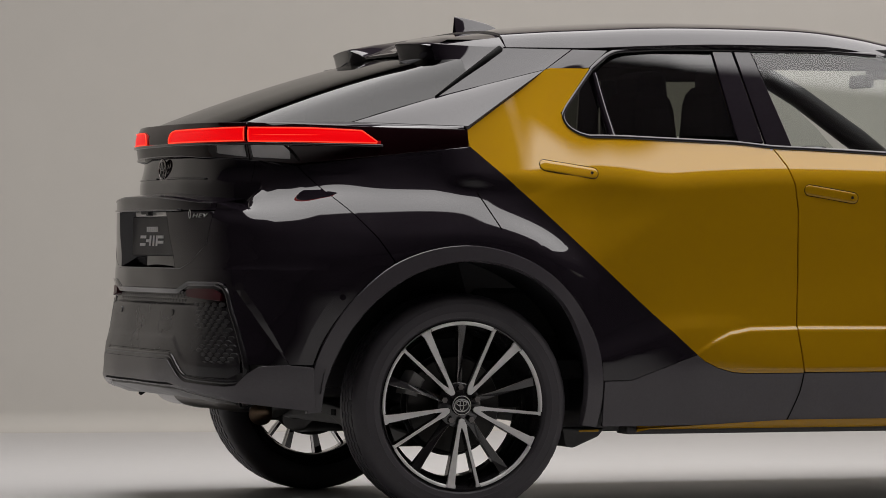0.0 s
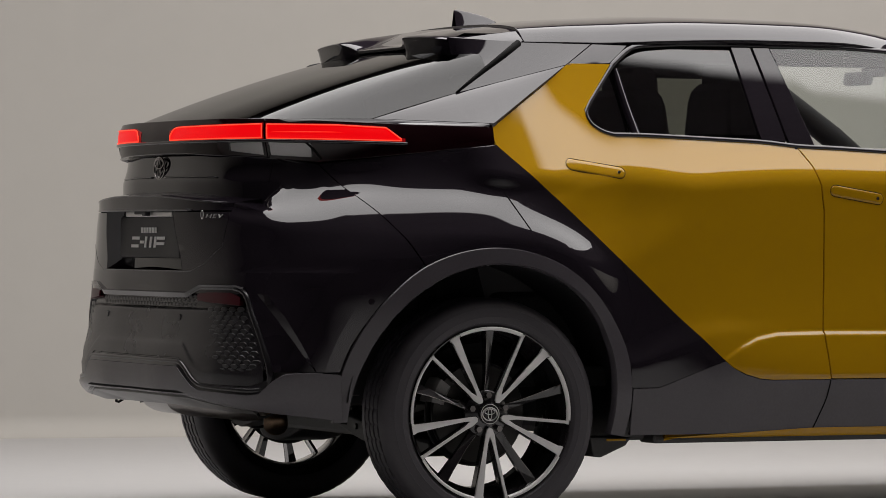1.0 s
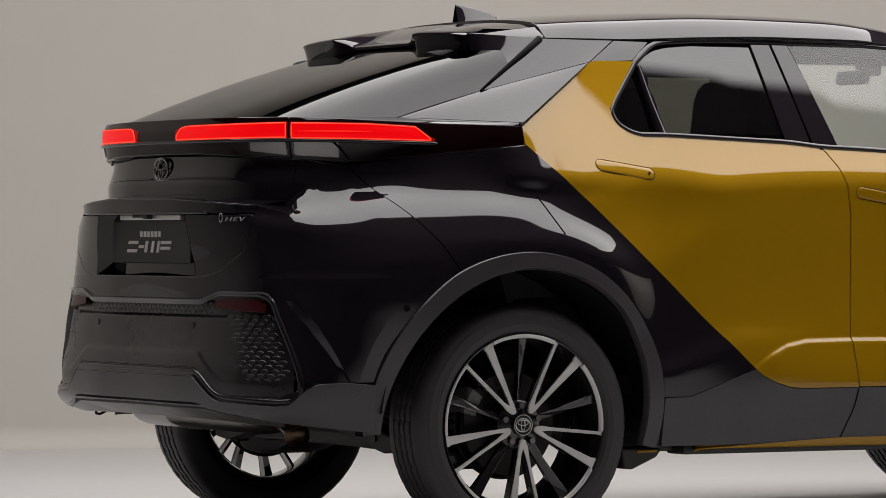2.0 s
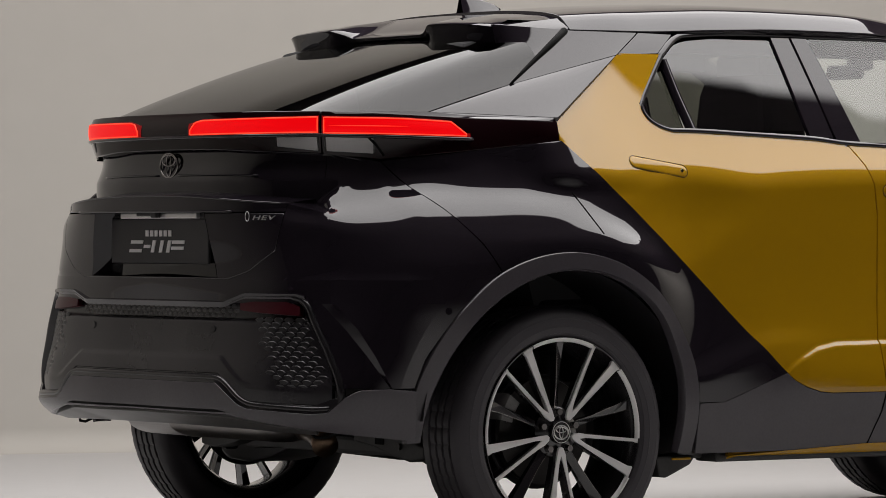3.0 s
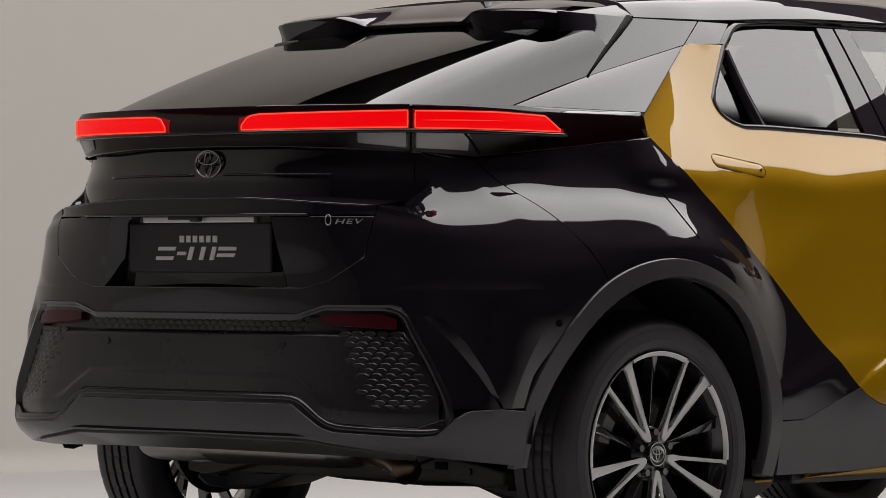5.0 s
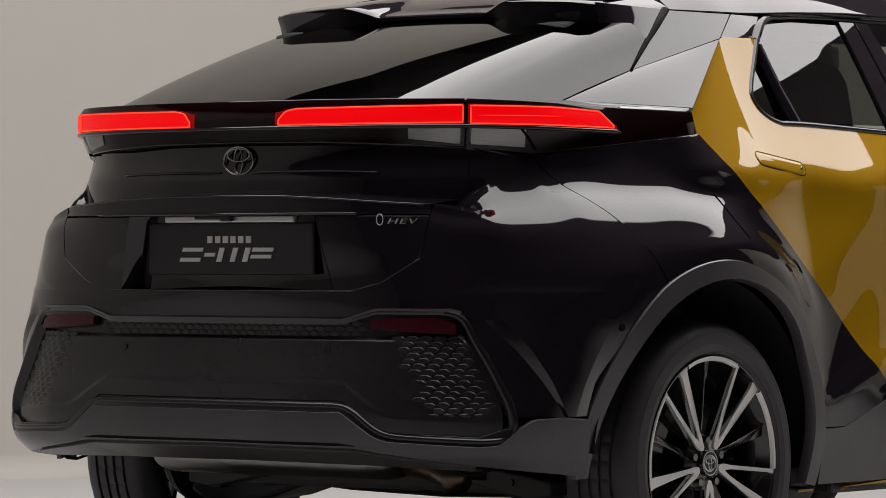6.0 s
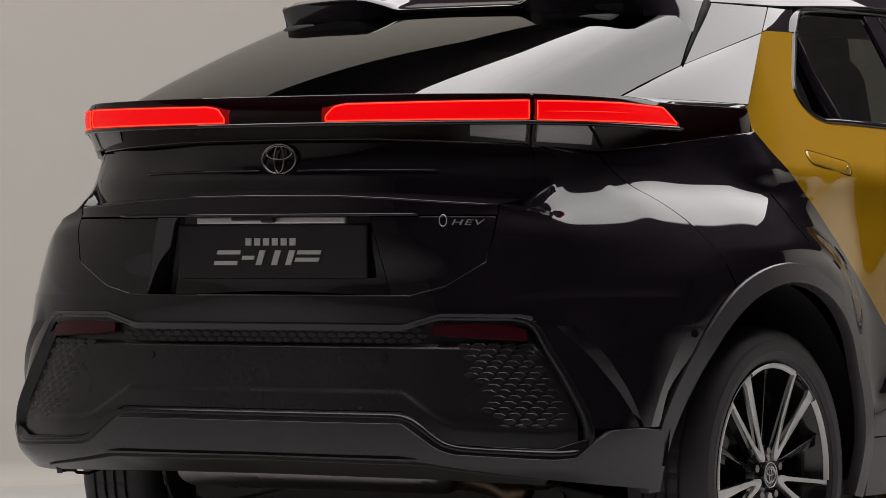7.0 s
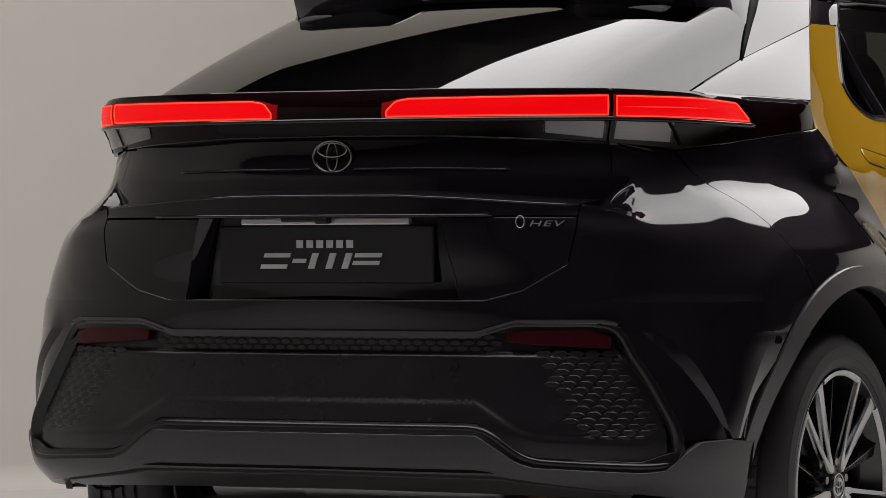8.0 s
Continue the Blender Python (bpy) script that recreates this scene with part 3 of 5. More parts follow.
both("sill_cladding", sheet_mesh("sill_cladding", [sill(0.462, 2.17, 80)]), PLASTIC, car, "dark grey plastic sill cladding")
gy, gz = np.linspace(0, 1, 12), np.linspace(0.434, 0.283, 12)
both("sill_gap", tube("sill_gap", on_side((1.128 - 0.012 * gy - 0.034 * gy**2)[None], gz[None])[0] + np.array([0.0004, 0, 0]), 0.0022, 6), GROOVE, car, "dark curved gap in the sill cladding")


def sill_strip():
    ys = np.linspace(0.58, 2.16, 40)
    lo = 0.262 + 0.0 * ys
    hi = 0.262 + 0.024 * np.clip((ys - 0.58) / 0.5, 0, 1) + 0.002
    z = np.stack([lo, (lo + hi) / 2, hi])
    g = on_side(np.repeat(ys[None], 3, 0), np.maximum(z, 0.21))
    g[..., 0] += np.array([-0.012, 0.004, 0.003])[:, None]
    return sheet_mesh("sill_strip", [g], gap=0)


both("sill_strip", sill_strip(), YELLOW, car, "thin yellow strip along the sill")

# side windows


def on_glass(y, z):
    """The smooth barrel that all side windows lie on."""
    y, z = np.broadcast_arrays(np.asarray(y, float), np.asarray(z, float))
    along = np.interp(y, [0.3, 0.5, 0.8, 1.15, 1.6, 2.1], [-0.014, -0.009, 0.0, 0.008, 0.008, -0.010])
    return np.stack([0.692 + along - 0.495 * (z - 1.32) - 0.14 * (z - 1.32) ** 2, y, z], -1)


def window(pts_left, pts_right, cols=14, inset=0.008):
    g = strip(pts_left, pts_right, cols, on_glass, 0.025)
    g[..., 0] -= inset
    return sheet_mesh("window", [g], depth=0.004, gap=0.0)


panes("quarter_window", window([(1.183, 0.455), (1.215, 0.40), (1.258, 0.385), (1.375, 0.502)], [(1.183, 0.528), (1.375, 0.510)]), SIDEGLASS, car, "tinted rear quarter glass")
panes("rear_door_window", window([(1.185, 0.548), (1.385, 0.522), (1.449, 0.586)], [(1.163, 0.955), (1.30, 0.945), (1.456, 0.925)], 18), SIDEGLASS, car, "tinted rear door glass")
panes("front_door_window", window([(1.150, 1.150), (1.459, 1.066)], [(1.12, 2.0), (1.15, 1.97), (1.25, 1.86), (1.34, 1.74), (1.42, 1.6), (1.459, 1.50)], 24), FRONTGLASS, car, "clear front door glass")


def trim_band(pts, width, proud=0.003):
    """A narrow black moulding along an edge in side view; pts are (y, z)."""
    p = np.array(pts, float)
    d = np.gradient(p, axis=0)
    n = np.stack([-d[:, 1], d[:, 0]], 1)
    n /= np.linalg.norm(n, axis=1)[:, None]
    rows = []
    for w, out in ((-0.5, -0.032), (-0.5, proud), (0.5, proud), (0.5, -0.032)):
        q = p + n * width * w
        g = on_side(q[None, :, 0], q[None, :, 1])[0]
        g[:, 0] += out
        rows.append(g)
    return sheet_mesh("moulding", [np.array(rows)], gap=0, edges=False, flip=True)


def dense(pts, n=40):
    p = np.array(pts, float)
    s = np.concatenate([[0], np.cumsum(np.hypot(*np.diff(p, axis=0).T))])
    u = np.linspace(0, s[-1], n)
    q = np.stack([np.interp(u, s, p[:, k]) for k in range(2)], 1)
    mid = (q[:-4] + 2 * q[1:-3] + 2 * q[2:-2] + 2 * q[3:-1] + q[4:]) / 8  # rounds the corners
    return np.concatenate([q[:2], mid, q[-2:]])


both("belt_moulding", trim_band(dense([(0.46, 1.181), (0.54, 1.181), (0.96, 1.163), (1.06, 1.150), (1.15, 1.148), (1.45, 1.133), (2.0, 1.10)], 60), 0.012), BLACK, car, "black moulding along the window line")
both("window_divider", trim_band(dense([(0.538, 1.185), (0.514, 1.385)], 14), 0.014, 0.0), BLACK, car, "black bar beside the quarter glass")
both("window_moulding", trim_band(dense([(0.505, 1.395), (0.583, 1.456), (0.75, 1.467), (0.93, 1.469), (1.06, 1.467), (1.35, 1.465), (1.5, 1.455)], 50), 0.014), BLACK, car, "black moulding over the side windows")
both("window_moulding", trim_band(dense([(0.505, 1.395), (0.40, 1.275), (0.381, 1.245), (0.392, 1.212), (0.425, 1.19), (0.46, 1.181)], 40), 0.010), BLACK, car, "black moulding round the quarter glass")
both("pillar_trim", sheet_mesh("pillar_trim", [strip([(1.165, 0.962), (1.46, 0.928)], [(1.152, 1.052), (1.46, 0.998)], 8, on_glass, 0.03)]), BLACK, car, "gloss black centre pillar trim")
both("pillar_trim", sheet_mesh("pillar_trim", [strip([(1.152, 1.056), (1.46, 1.002)], [(1.152, 1.145), (1.46, 1.062)], 8, on_glass, 0.03)]), BLACK, car, "gloss black centre pillar trim")

# rear pillar, roof and spoiler
A_GLASS, B_TIP, C_TOP, D_GLASS = (0.655, -0.286, 1.222), (0.798, 0.05, 1.208), (0.662, 0.349, 1.393), (0.655, -0.014, 1.302)
E_ROOF, F_SPOIL = (0.617, 0.457, 1.461), (0.578, 0.237, 1.464)
both("rear_pillar", sheet_mesh("rear_pillar", [quad(A_GLASS, B_TIP, C_TOP, D_GLASS, 20, 24, 0.005)]), BLACK, car, "gloss black rear pillar panel")
both("upper_pillar", sheet_mesh("upper_pillar", [quad(D_GLASS, C_TOP, E_ROOF, F_SPOIL, 14, 18, 0.001)]), BLACK, car, "gloss black upper pillar panel")
both("door_top_trim", sheet_mesh("door_top_trim", [quad(C_TOP, (0.655, 0.499, 1.40), (0.618, 0.579, 1.459), E_ROOF, 8, 10, 0.002)]), BLACK, car, "gloss black trim over the rear door")


def roof_mesh():
    ys = np.linspace(0.245, 1.62, 50)
    rows = []
    for y in ys:
        top = float(blend(y, [(0.24, 1.534), (0.5, 1.556), (0.85, 1.570), (1.2, 1.566), (1.45, 1.544), (1.62, 1.512)]))
        rail_x = float(blend(y, [(0.24, 0.578), (0.457, 0.617), (0.98, 0.632), (1.3, 0.628), (1.62, 0.60)]))
        rail_z = float(blend(y, [(0.24, 1.464), (0.457, 1.463), (0.75, 1.474), (0.98, 1.480), (1.3, 1.478), (1.62, 1.438)]))
        half = []
        for s in np.linspace(0, 1, 40):
            x = rail_x * s
            z = rail_z + (top - rail_z) * float(blend(s, [(0, 1.0), (0.3, 0.98), (0.6, 0.89), (0.8, 0.76), (0.9, 0.61), (0.97, 0.22), (1.0, 0.0)]))
            half.append((x, y, z))
        rows.append([(-x, y, z) for x, y, z in half[:0:-1]] + half)
    return sheet_mesh("roof", [np.array(rows)], depth=0.02)


part("roof", roof_mesh(), BLACK, car, "gloss black roof")

SPOIL_LOW = [(0.0, 1.436), (0.185, 1.436), (0.225, 1.424), (0.275, 1.406), (0.32, 1.400), (0.47, 1.403), (0.50, 1.410), (0.525, 1.424)]


def spoiler_mesh():
    xs = np.concatenate([np.linspace(0, 0.17, 8), np.linspace(0.185, 0.275, 8), np.linspace(0.30, 0.525, 12)])
    secs = []
    for x in xs:
        low = float(line(x, SPOIL_LOW))
        top = float(blend(x, [(0, 1.463), (0.17, 1.463), (0.215, 1.476), (0.265, 1.488), (0.45, 1.482), (0.525, 1.474)]))
        te = float(blend(x, [(0, 0.008), (0.18, 0.008), (0.27, -0.022), (0.48, -0.008), (0.525, 0.012)]))
        rx = float(blend(x, [(0, 1.528), (0.3, 1.523), (0.45, 1.512), (0.525, 1.498)]))
        fr = float(blend(x, [(0, 1.482), (0.4, 1.468), (0.525, 1.44)]))
        pts = [(0.245, rx), (0.16, rx - 0.007), (0.07, top + 0.016), (te + 0.03, top + 0.004), (te + 0.006, top), (te, top - 0.004), (te + 0.004, top - 0.012), (te + 0.016, low + 0.012),
               (te + 0.022, low + 0.003), (te + 0.03, low), (te + 0.06, low + 0.004), (0.12, fr - 0.012), (0.20, fr), (0.24, fr + 0.01)]
        secs.append([(x, y, z) for y, z in pts])
    g = np.array(secs).transpose(1, 0, 2)
    left = g[:, :0:-1] * [-1, 1, 1]
    g = np.concatenate([left, g], 1)
    me = sheet_mesh("spoiler", [g], gap=0, edges=False, flip=True)
    bm = bmesh.new()
    bm.from_mesh(me)
    bmesh.ops.holes_fill(bm, edges=[e for e in bm.edges if e.is_boundary], sides=20)
    for f in bm.faces:
        f.smooth = True
    bm.to_mesh(me)
    bm.free()
    me.set_sharp_from_angle(angle=radians(32))
    return me


part("rear_spoiler", spoiler_mesh(), BLACK, car, "gloss black split roof spoiler")
both("pillar_gap", tube("pillar_gap", [(0.579, 0.228, 1.4615), (0.601, 0.165, 1.421), (0.619, 0.106, 1.3835), (0.637, 0.047, 1.344), (0.6555, -0.012, 1.304)], [0.011, 0.009, 0.0065, 0.005, 0.003], 8), GROOVE, car, "dark gap beside the rear window")
both("spoiler_end", sheet_mesh("spoiler_end", [quad((0.523, 0.030, 1.417), (0.6145, 0.112, 1.386), (0.580, 0.237, 1.464), (0.524, 0.016, 1.476), 8, 12, 0.004), quad((0.524, 0.014, 1.475), (0.578, 0.237, 1.464), (0.575, 0.243, 1.470), (0.524, 0.243, 1.499), 6, 10, 0.0)], gap=0), BLACK, car, "gloss black end of the spoiler")


def antenna_mesh():
    secs = []
    for t in np.linspace(0, 1, 14):
        y = 0.265 + 0.155 * t
        h = 0.060 * (1 - t) ** 0.55 + 0.004
        w = 0.006 + 0.026 * math.sin(math.pi * min(1, 0.2 + 0.8 * t)) * (1 - 0.35 * t)
        secs.append([(w * math.cos(a) * (1 - 0.75 * max(0, math.sin(a)) ** 0.8), y, 1.526 + 0.010 * t + h * max(0, math.sin(a))) for a in np.linspace(0, math.pi, 17)])
    me = sheet_mesh("antenna", [np.array(secs)], gap=0, edges=False, flip=False)
    bm = bmesh.new()
    bm.from_mesh(me)
    bmesh.ops.holes_fill(bm, edges=[e for e in bm.edges if e.is_boundary], sides=40)
    bmesh.ops.recalc_face_normals(bm, faces=bm.faces[:])
    bm.to_mesh(me)
    bm.free()
    me.set_sharp_from_angle(angle=radians(40))
    return me


part("roof_antenna", antenna_mesh(), BLACK, car, "black shark-fin roof antenna")

# rear window, scuttle deck
glass_lo = full([(0, -0.700, 1.222), (0.25, -0.685, 1.222), (0.45, -0.635, 1.222), (0.53, -0.585, 1.222), (0.60, -0.46, 1.222), (0.652, -0.286, 1.222)])
glass_hi = full([(0, 0.10, 1.468), (0.25, 0.095, 1.464), (0.45, 0.07, 1.449), (0.545, 0.10, 1.438), (0.614, 0.105, 1.384), (0.652, -0.014, 1.302)])
pane = ruled(glass_lo, glass_hi, 24, 121)
rise = np.linspace(0, 1, 24)[:, None] * np.ones((1, 121))
pane += (0.016 * 4 * rise * (1 - rise) * (1 - (pane[..., 0] / 0.656) ** 4))[..., None] * np.array([0, -0.3, 0.95])
part("rear_window", sheet_mesh("rear_window", [pane], depth=0.005), REARGLASS, car, "dark privacy glass rear window")

# tailgate
GATE = [(0.764, 0.395), (0.785, 0.48), (0.843, 0.577), (0.92, 0.592), (0.969, 0.589), (1.015, 0.622), (1.06, 0.612), (1.125, 0.60)]
POCKET = [(0.764, 0.345), (0.945, 0.300)]


def tailgate_mesh():
    u = np.linspace(-1, 1, 81)

    def rows(z0, z1, n, flat_lo=None, flat_hi=None):
        """Rows of the upper gate; z0 and z1 may vary across the width, the face keeps one depth under or over a height."""
        out = []
        for t in np.linspace(0, 1, n):
            x = u * 0.59
            for _ in range(3):
                z = z0(np.abs(x)) * (1 - t) + z1(np.abs(x)) * t
                x = u * line(z[-1:], GATE)[0]
            ask = z if flat_lo is None else np.minimum(z, flat_lo)
            ask = ask if flat_hi is None else np.maximum(ask, flat_hi)
            side = 0.0 * np.abs(x)
            side = side * side * (3 - 2 * side)
            p = on_tail(x[None], (ask * (1 - side) + z * side)[None])[0]
            p[:, 2] = z
            out.append(p)
        return np.array(out)

    base = lambda x: np.full_like(x, 0.948)
    edge = lambda x: line(x, [(0, 0.993), (0.2, 0.992), (0.35, 0.985), (0.5, 0.975), (0.62, 0.968)])
    step = lambda x: edge(x) + 0.013
    crest = lambda x: np.full_like(x, 1.125)
    low_face, high_face = rows(base, edge, 6, flat_lo=0.957), rows(step, crest, 16, flat_hi=1.035)
    g1 = np.concatenate([low_face, low_face[-1:] + [0, 0.003, 0.0015], high_face])
    low = [(z, x) for z, x in GATE if z < 0.95] + [(0.945, 0.59)]
    right = strip(POCKET, low, 16, on_tail, 0.012)
    left = right[:, ::-1] * [-1, 1, 1]
    floor_ = strip([(z, -x + 0.030) for z, x in POCKET], [(z, x - 0.030) for z, x in POCKET], 30, on_tail, 0.02)
    floor_[..., 1] += 0.05
    wall_r = np.stack([floor_[:, -1], strip(POCKET, low, 2, on_tail, 0.02, 0.764, 0.945)[: len(floor_), 0]], 1)
    z = np.linspace(0.764, 0.945, len(floor_))
    edge = on_tail(line(z, POCKET)[:, None], z[:, None])[:, 0]
    edge[:, 2] = floor_[:, -1, 2]
    wall_r = np.stack([floor_[:, -1], edge], 1)
    wall_l = wall_r[:, ::-1] * [-1, 1, 1]
    top = np.stack([floor_[-1], on_tail(floor_[-1:, :, 0], np.full_like(floor_[-1:, :, 0], 0.9465))[0]], 0)
    upper = sheet_mesh("tailgate", [g1], gap=0.0)
    upper.set_sharp_from_angle(angle=radians(32))
    return joined(upper, sheet_mesh("b", [right, left], gap=0.0025), sheet_mesh("c", [floor_, wall_r, wall_l, top], gap=0, edges=False))


tailgate = part("tailgate", tailgate_mesh(), BLACK, car, "gloss black tailgate")
tl = on_tail(np.linspace(-0.42, 0.42, 40)[None], np.full((1, 40), 0.949))[0]
part("tailgate_lip", tube("tailgate_lip", [(p[0], p[1] - 0.002, p[2]) for p in tl], 0.0035, 8), BLACK, tailgate, "gloss black lip over the plate")

# a dark inner skin behind the shut lines
part("inner_shell", sheet_mesh("inner_shell", [on_corner(np.repeat(np.linspace(-72, 72, 90)[None], 24, 0), np.repeat(np.linspace(0.74, 1.2, 24)[:, None], 90, 1), -0.075)], gap=0, edges=False), GROOVE, car)

# rear bumper: everything round the corner is drawn by the angle about the rear axle's middle


def band(angles, low, high, out=0.0, rows=12, surface=on_corner):
    """A band between a lower and an upper edge, both given as (angle, z)."""
    a = np.asarray(angles, float)
    lo, hi = line(np.abs(a), low), line(np.abs(a), high)
    t = np.linspace(0, 1, rows)[:, None]
    z = lo[None] * (1 - t) + hi[None] * t
    g = surface(np.repeat(a[None], rows, 0), z)
    o = out(np.repeat(a[None], rows, 0), z) if callable(out) else out
    r = np.hypot(g[..., 0], g[..., 1])
    g[..., 0] *= (r + o) / r
    g[..., 1] *= (r + o) / r
    return g


RECESS = [(0.405, 49.5), (0.472, 50.3), (0.56, 48.2), (0.66, 45.2), (0.70, 43.4)]
FIN = [(0.474, 57.6), (0.56, 54.2), (0.63, 51.0), (0.70, 47.0)]


def as_angle(z, y):
    p = on_side([[y]], [[z]])[0, 0]
    return math.degrees(math.atan2(p[0], -p[1]))


ARCH_ANGLE = [(z, as_angle(z, float(line(z, ARCH_BACK))) - 0.15) for z in np.linspace(0.40, 0.787, 24)]
FLANGE_ANGLE = [(z, min(as_angle(z, -math.sqrt(0.540**2 - (z - 0.345) ** 2)), as_angle(z, float(line(z, ARCH_BACK))) - 0.6)) for z in np.linspace(0.40, 0.787, 24)]
SEAM_ANGLE = [(z, as_angle(z, float(line(z, SEAM[:5]))) - 0.25) for z in np.linspace(0.787, 1.085, 20)]
GATE_ANGLE = []
for z in np.concatenate([[0.764, 0.774], np.linspace(0.785, 1.108, 40)]):
    q = on_tail([[float(line(z, GATE))]], [[z]])[0, 0]
    GATE_ANGLE.append((z, math.degrees(math.atan2(q[0], -q[1])) + 0.1))


def bumper_cover():
    def fin_out(a, z):
        f = line(z, FIN)
        w = line(z, [(0.474, 0.3), (0.56, 1.2), (0.63, 1.9), (0.70, 2.3)])
        t = np.clip((a - f) / w, 0, 1)
        return np.where(a <= f, -0.006, -0.006 + 0.010 * t - 0.004 * np.clip((a - f - w) / 5, 0, 1)) * np.clip((0.745 - z) / 0.05, 0, 1)

    def lift(al, z):
        g = on_corner(al, z)
        o = fin_out(al, z) + np.vectorize(ridge)(g[..., 1], z) * np.clip((al - 50) / 8, 0, 1)
        r = np.hypot(g[..., 0], g[..., 1])
        g[..., 0] *= (r + o) / r
        g[..., 1] *= (r + o) / r
        return g
    edge = [(z, a + w) for (z, a), w in zip(FIN, (0.3, 1.2, 1.9, 2.3))]
    fin_a = strip(RECESS[1:], FIN, 16, lift, 0.012, 0.474, 0.70)
    fin_c = strip(FIN, edge, 6, lift, 0.012, 0.474, 0.70)
    fin_b = strip(edge, FLANGE_ANGLE, 22, lift, 0.012, 0.474, 0.70)
    fin_d = strip(FLANGE_ANGLE, ARCH_ANGLE, 6, lift, 0.012, 0.474, 0.764)
    mid = strip([(0.70, 0), (0.764, 0)], [(z, a) for z, a in FLANGE_ANGLE if z > 0.69], 90, lift, 0.012, 0.70, 0.764)
    u = np.concatenate([np.linspace(0, 0.48, 28), np.linspace(0.50, 1, 26)])
    crease = line(u, [(0, 0.969), (0.16, 0.955), (0.32, 0.937), (0.45, 0.925), (1, 0.918)])
    right_edge = [(z, a) for z, a in ARCH_ANGLE if 0.75 < z < 0.786] + SEAM_ANGLE + [(1.108, 45.6)]

    def sheet(z, ask):
        """The corner with a keen crease that runs out forward: z is the height, ask the height whose curve it follows."""
        al = line(z, GATE_ANGLE) * (1 - u) + line(z, right_edge) * u
        k = np.clip(((0.50 + 2.6 * (np.minimum(z, 1.0) - 0.955) - u) / 0.40), 0, 1)
        k = 0.5 * k + 0.5 * k * k * (3 - 2 * k)
        g = on_corner(al, ask * k + z * (1 - k))
        g[..., 2] = z
        return g
    t = np.linspace(0, 1, 20)[:, None]
    z = 0.764 * (1 - t) + crease[None] * t
    lower = sheet(z, np.minimum(z, crease[None] - 0.016))
    top = np.full_like(u, 1.108)
    t = np.linspace(0, 1, 22)[:, None]
    z = (crease[None] + 0.013) * (1 - t) + top[None] * t
    upper = sheet(z, np.maximum(z, 1.035 - 0.10 * ease(u, 0.15, 0.35)[None]))
    corner = np.concatenate([lower, upper])
    soft = (ease(u, 0.26, 0.40) * (1 - ease(u, 0.62, 0.82)))[None, 1:-1, None]
    for _ in range(24):
        mean = (corner[:-2, 1:-1] + corner[2:, 1:-1] + corner[1:-1, :-2] + corner[1:-1, 2:]) / 4
        corner[1:-1, 1:-1] += 0.5 * soft * (mean - corner[1:-1, 1:-1])
    centre = np.concatenate([mid[:, :0:-1] * [-1, 1, 1], mid], 1)
    out = {}
    for name, g in (("rear_bumper", centre), ("bumper_corner", corner), ("bumper_side", fin_b), ("bumper_flange", fin_d), ("fin_panel", fin_a), ("fin_edge", fin_c)):
        out[name] = sheet_mesh(name, [g], gap=0.0, depth=0.02)
        out[name].set_sharp_from_angle(angle=radians(32))
    return out


COVER = bumper_cover()
rear_bumper = part("rear_bumper", COVER["rear_bumper"], BLACK, car, "gloss black rear bumper cover")
for piece in ("bumper_corner", "bumper_side", "bumper_flange", "fin_panel", "fin_edge"):
    both(piece, COVER[piece], BLACK, rear_bumper)

TOP_CLAD = [(0, 0.483), (26.2, 0.483), (31.5, 0.424), (33.5, 0.414), (46, 0.405), (48.5, 0.41), (51, 0.45), (53, 0.471), (57.6, 0.474), (63, 0.464)]
LOW_CLAD = [(0, 0.398), (29, 0.394), (33, 0.385), (45, 0.36), (62, 0.327)]
part("bumper_cladding", sheet_mesh("bumper_cladding", [band(np.linspace(-61.8, 61.8, 150), LOW_CLAD, TOP_CLAD, 0.006, 12)], depth=0.03), PLASTIC, rear_bumper, "dark grey lower bumper cladding")
part("bumper_underlip", sheet_mesh("bumper_underlip", [band(np.linspace(-46, 46, 90), [(0, 0.352), (33, 0.35), (46, 0.345)], [(0, 0.391), (29, 0.388), (33, 0.379), (46, 0.356)], lambda a, z: -0.006 - 1.9 * (line(np.abs(a), [(0, 0.391), (29, 0.388), (33, 0.379), (46, 0.356)]) - z), 8)], depth=0.02), SKID, rear_bumper, "satin grey underside of the bumper")
DIFF = [(0, 0.509), (26.2, 0.509), (31.8, 0.447), (34, 0.436), (46, 0.428), (49.6, 0.45)]
part("bumper_frame", sheet_mesh("bumper_frame", [band(np.linspace(-49.8, 49.8, 130), TOP_CLAD[:7], DIFF, lambda a, z: 0.004 - 0.012 * (z - line(np.abs(a), TOP_CLAD)) / 0.026, 6)], depth=0.02, gap=0.001), SATIN, rear_bumper, "satin black ledge over the lower trim")


def centre_out(a, z):
    """Depth of the dark centre: a slanted upper ledge, a flat face and a pocket toward each end."""
    up = np.clip((z - 0.648) / 0.010, 0, 1)
    ledge = np.clip((line(np.abs(a), DIFF) + 0.050 - z) / 0.014, 0, 1)
    end = np.clip((np.abs(a) - 38) / 8, 0, 1)
    return -0.010 - 0.012 * up + 0.0045 * ledge - 0.012 * end


part("bumper_centre", sheet_mesh("bumper_centre", [band(np.linspace(-49, 49, 150), DIFF, [(0, 0.697), (26, 0.697), (31, 0.716), (42.5, 0.712), (43.6, 0.70), (46, 0.635), (48.2, 0.56), (49.5, 0.47)], centre_out, 56)], depth=0.02, gap=0.0), BUMPER_GREY, rear_bumper, "charcoal plastic bumper centre")


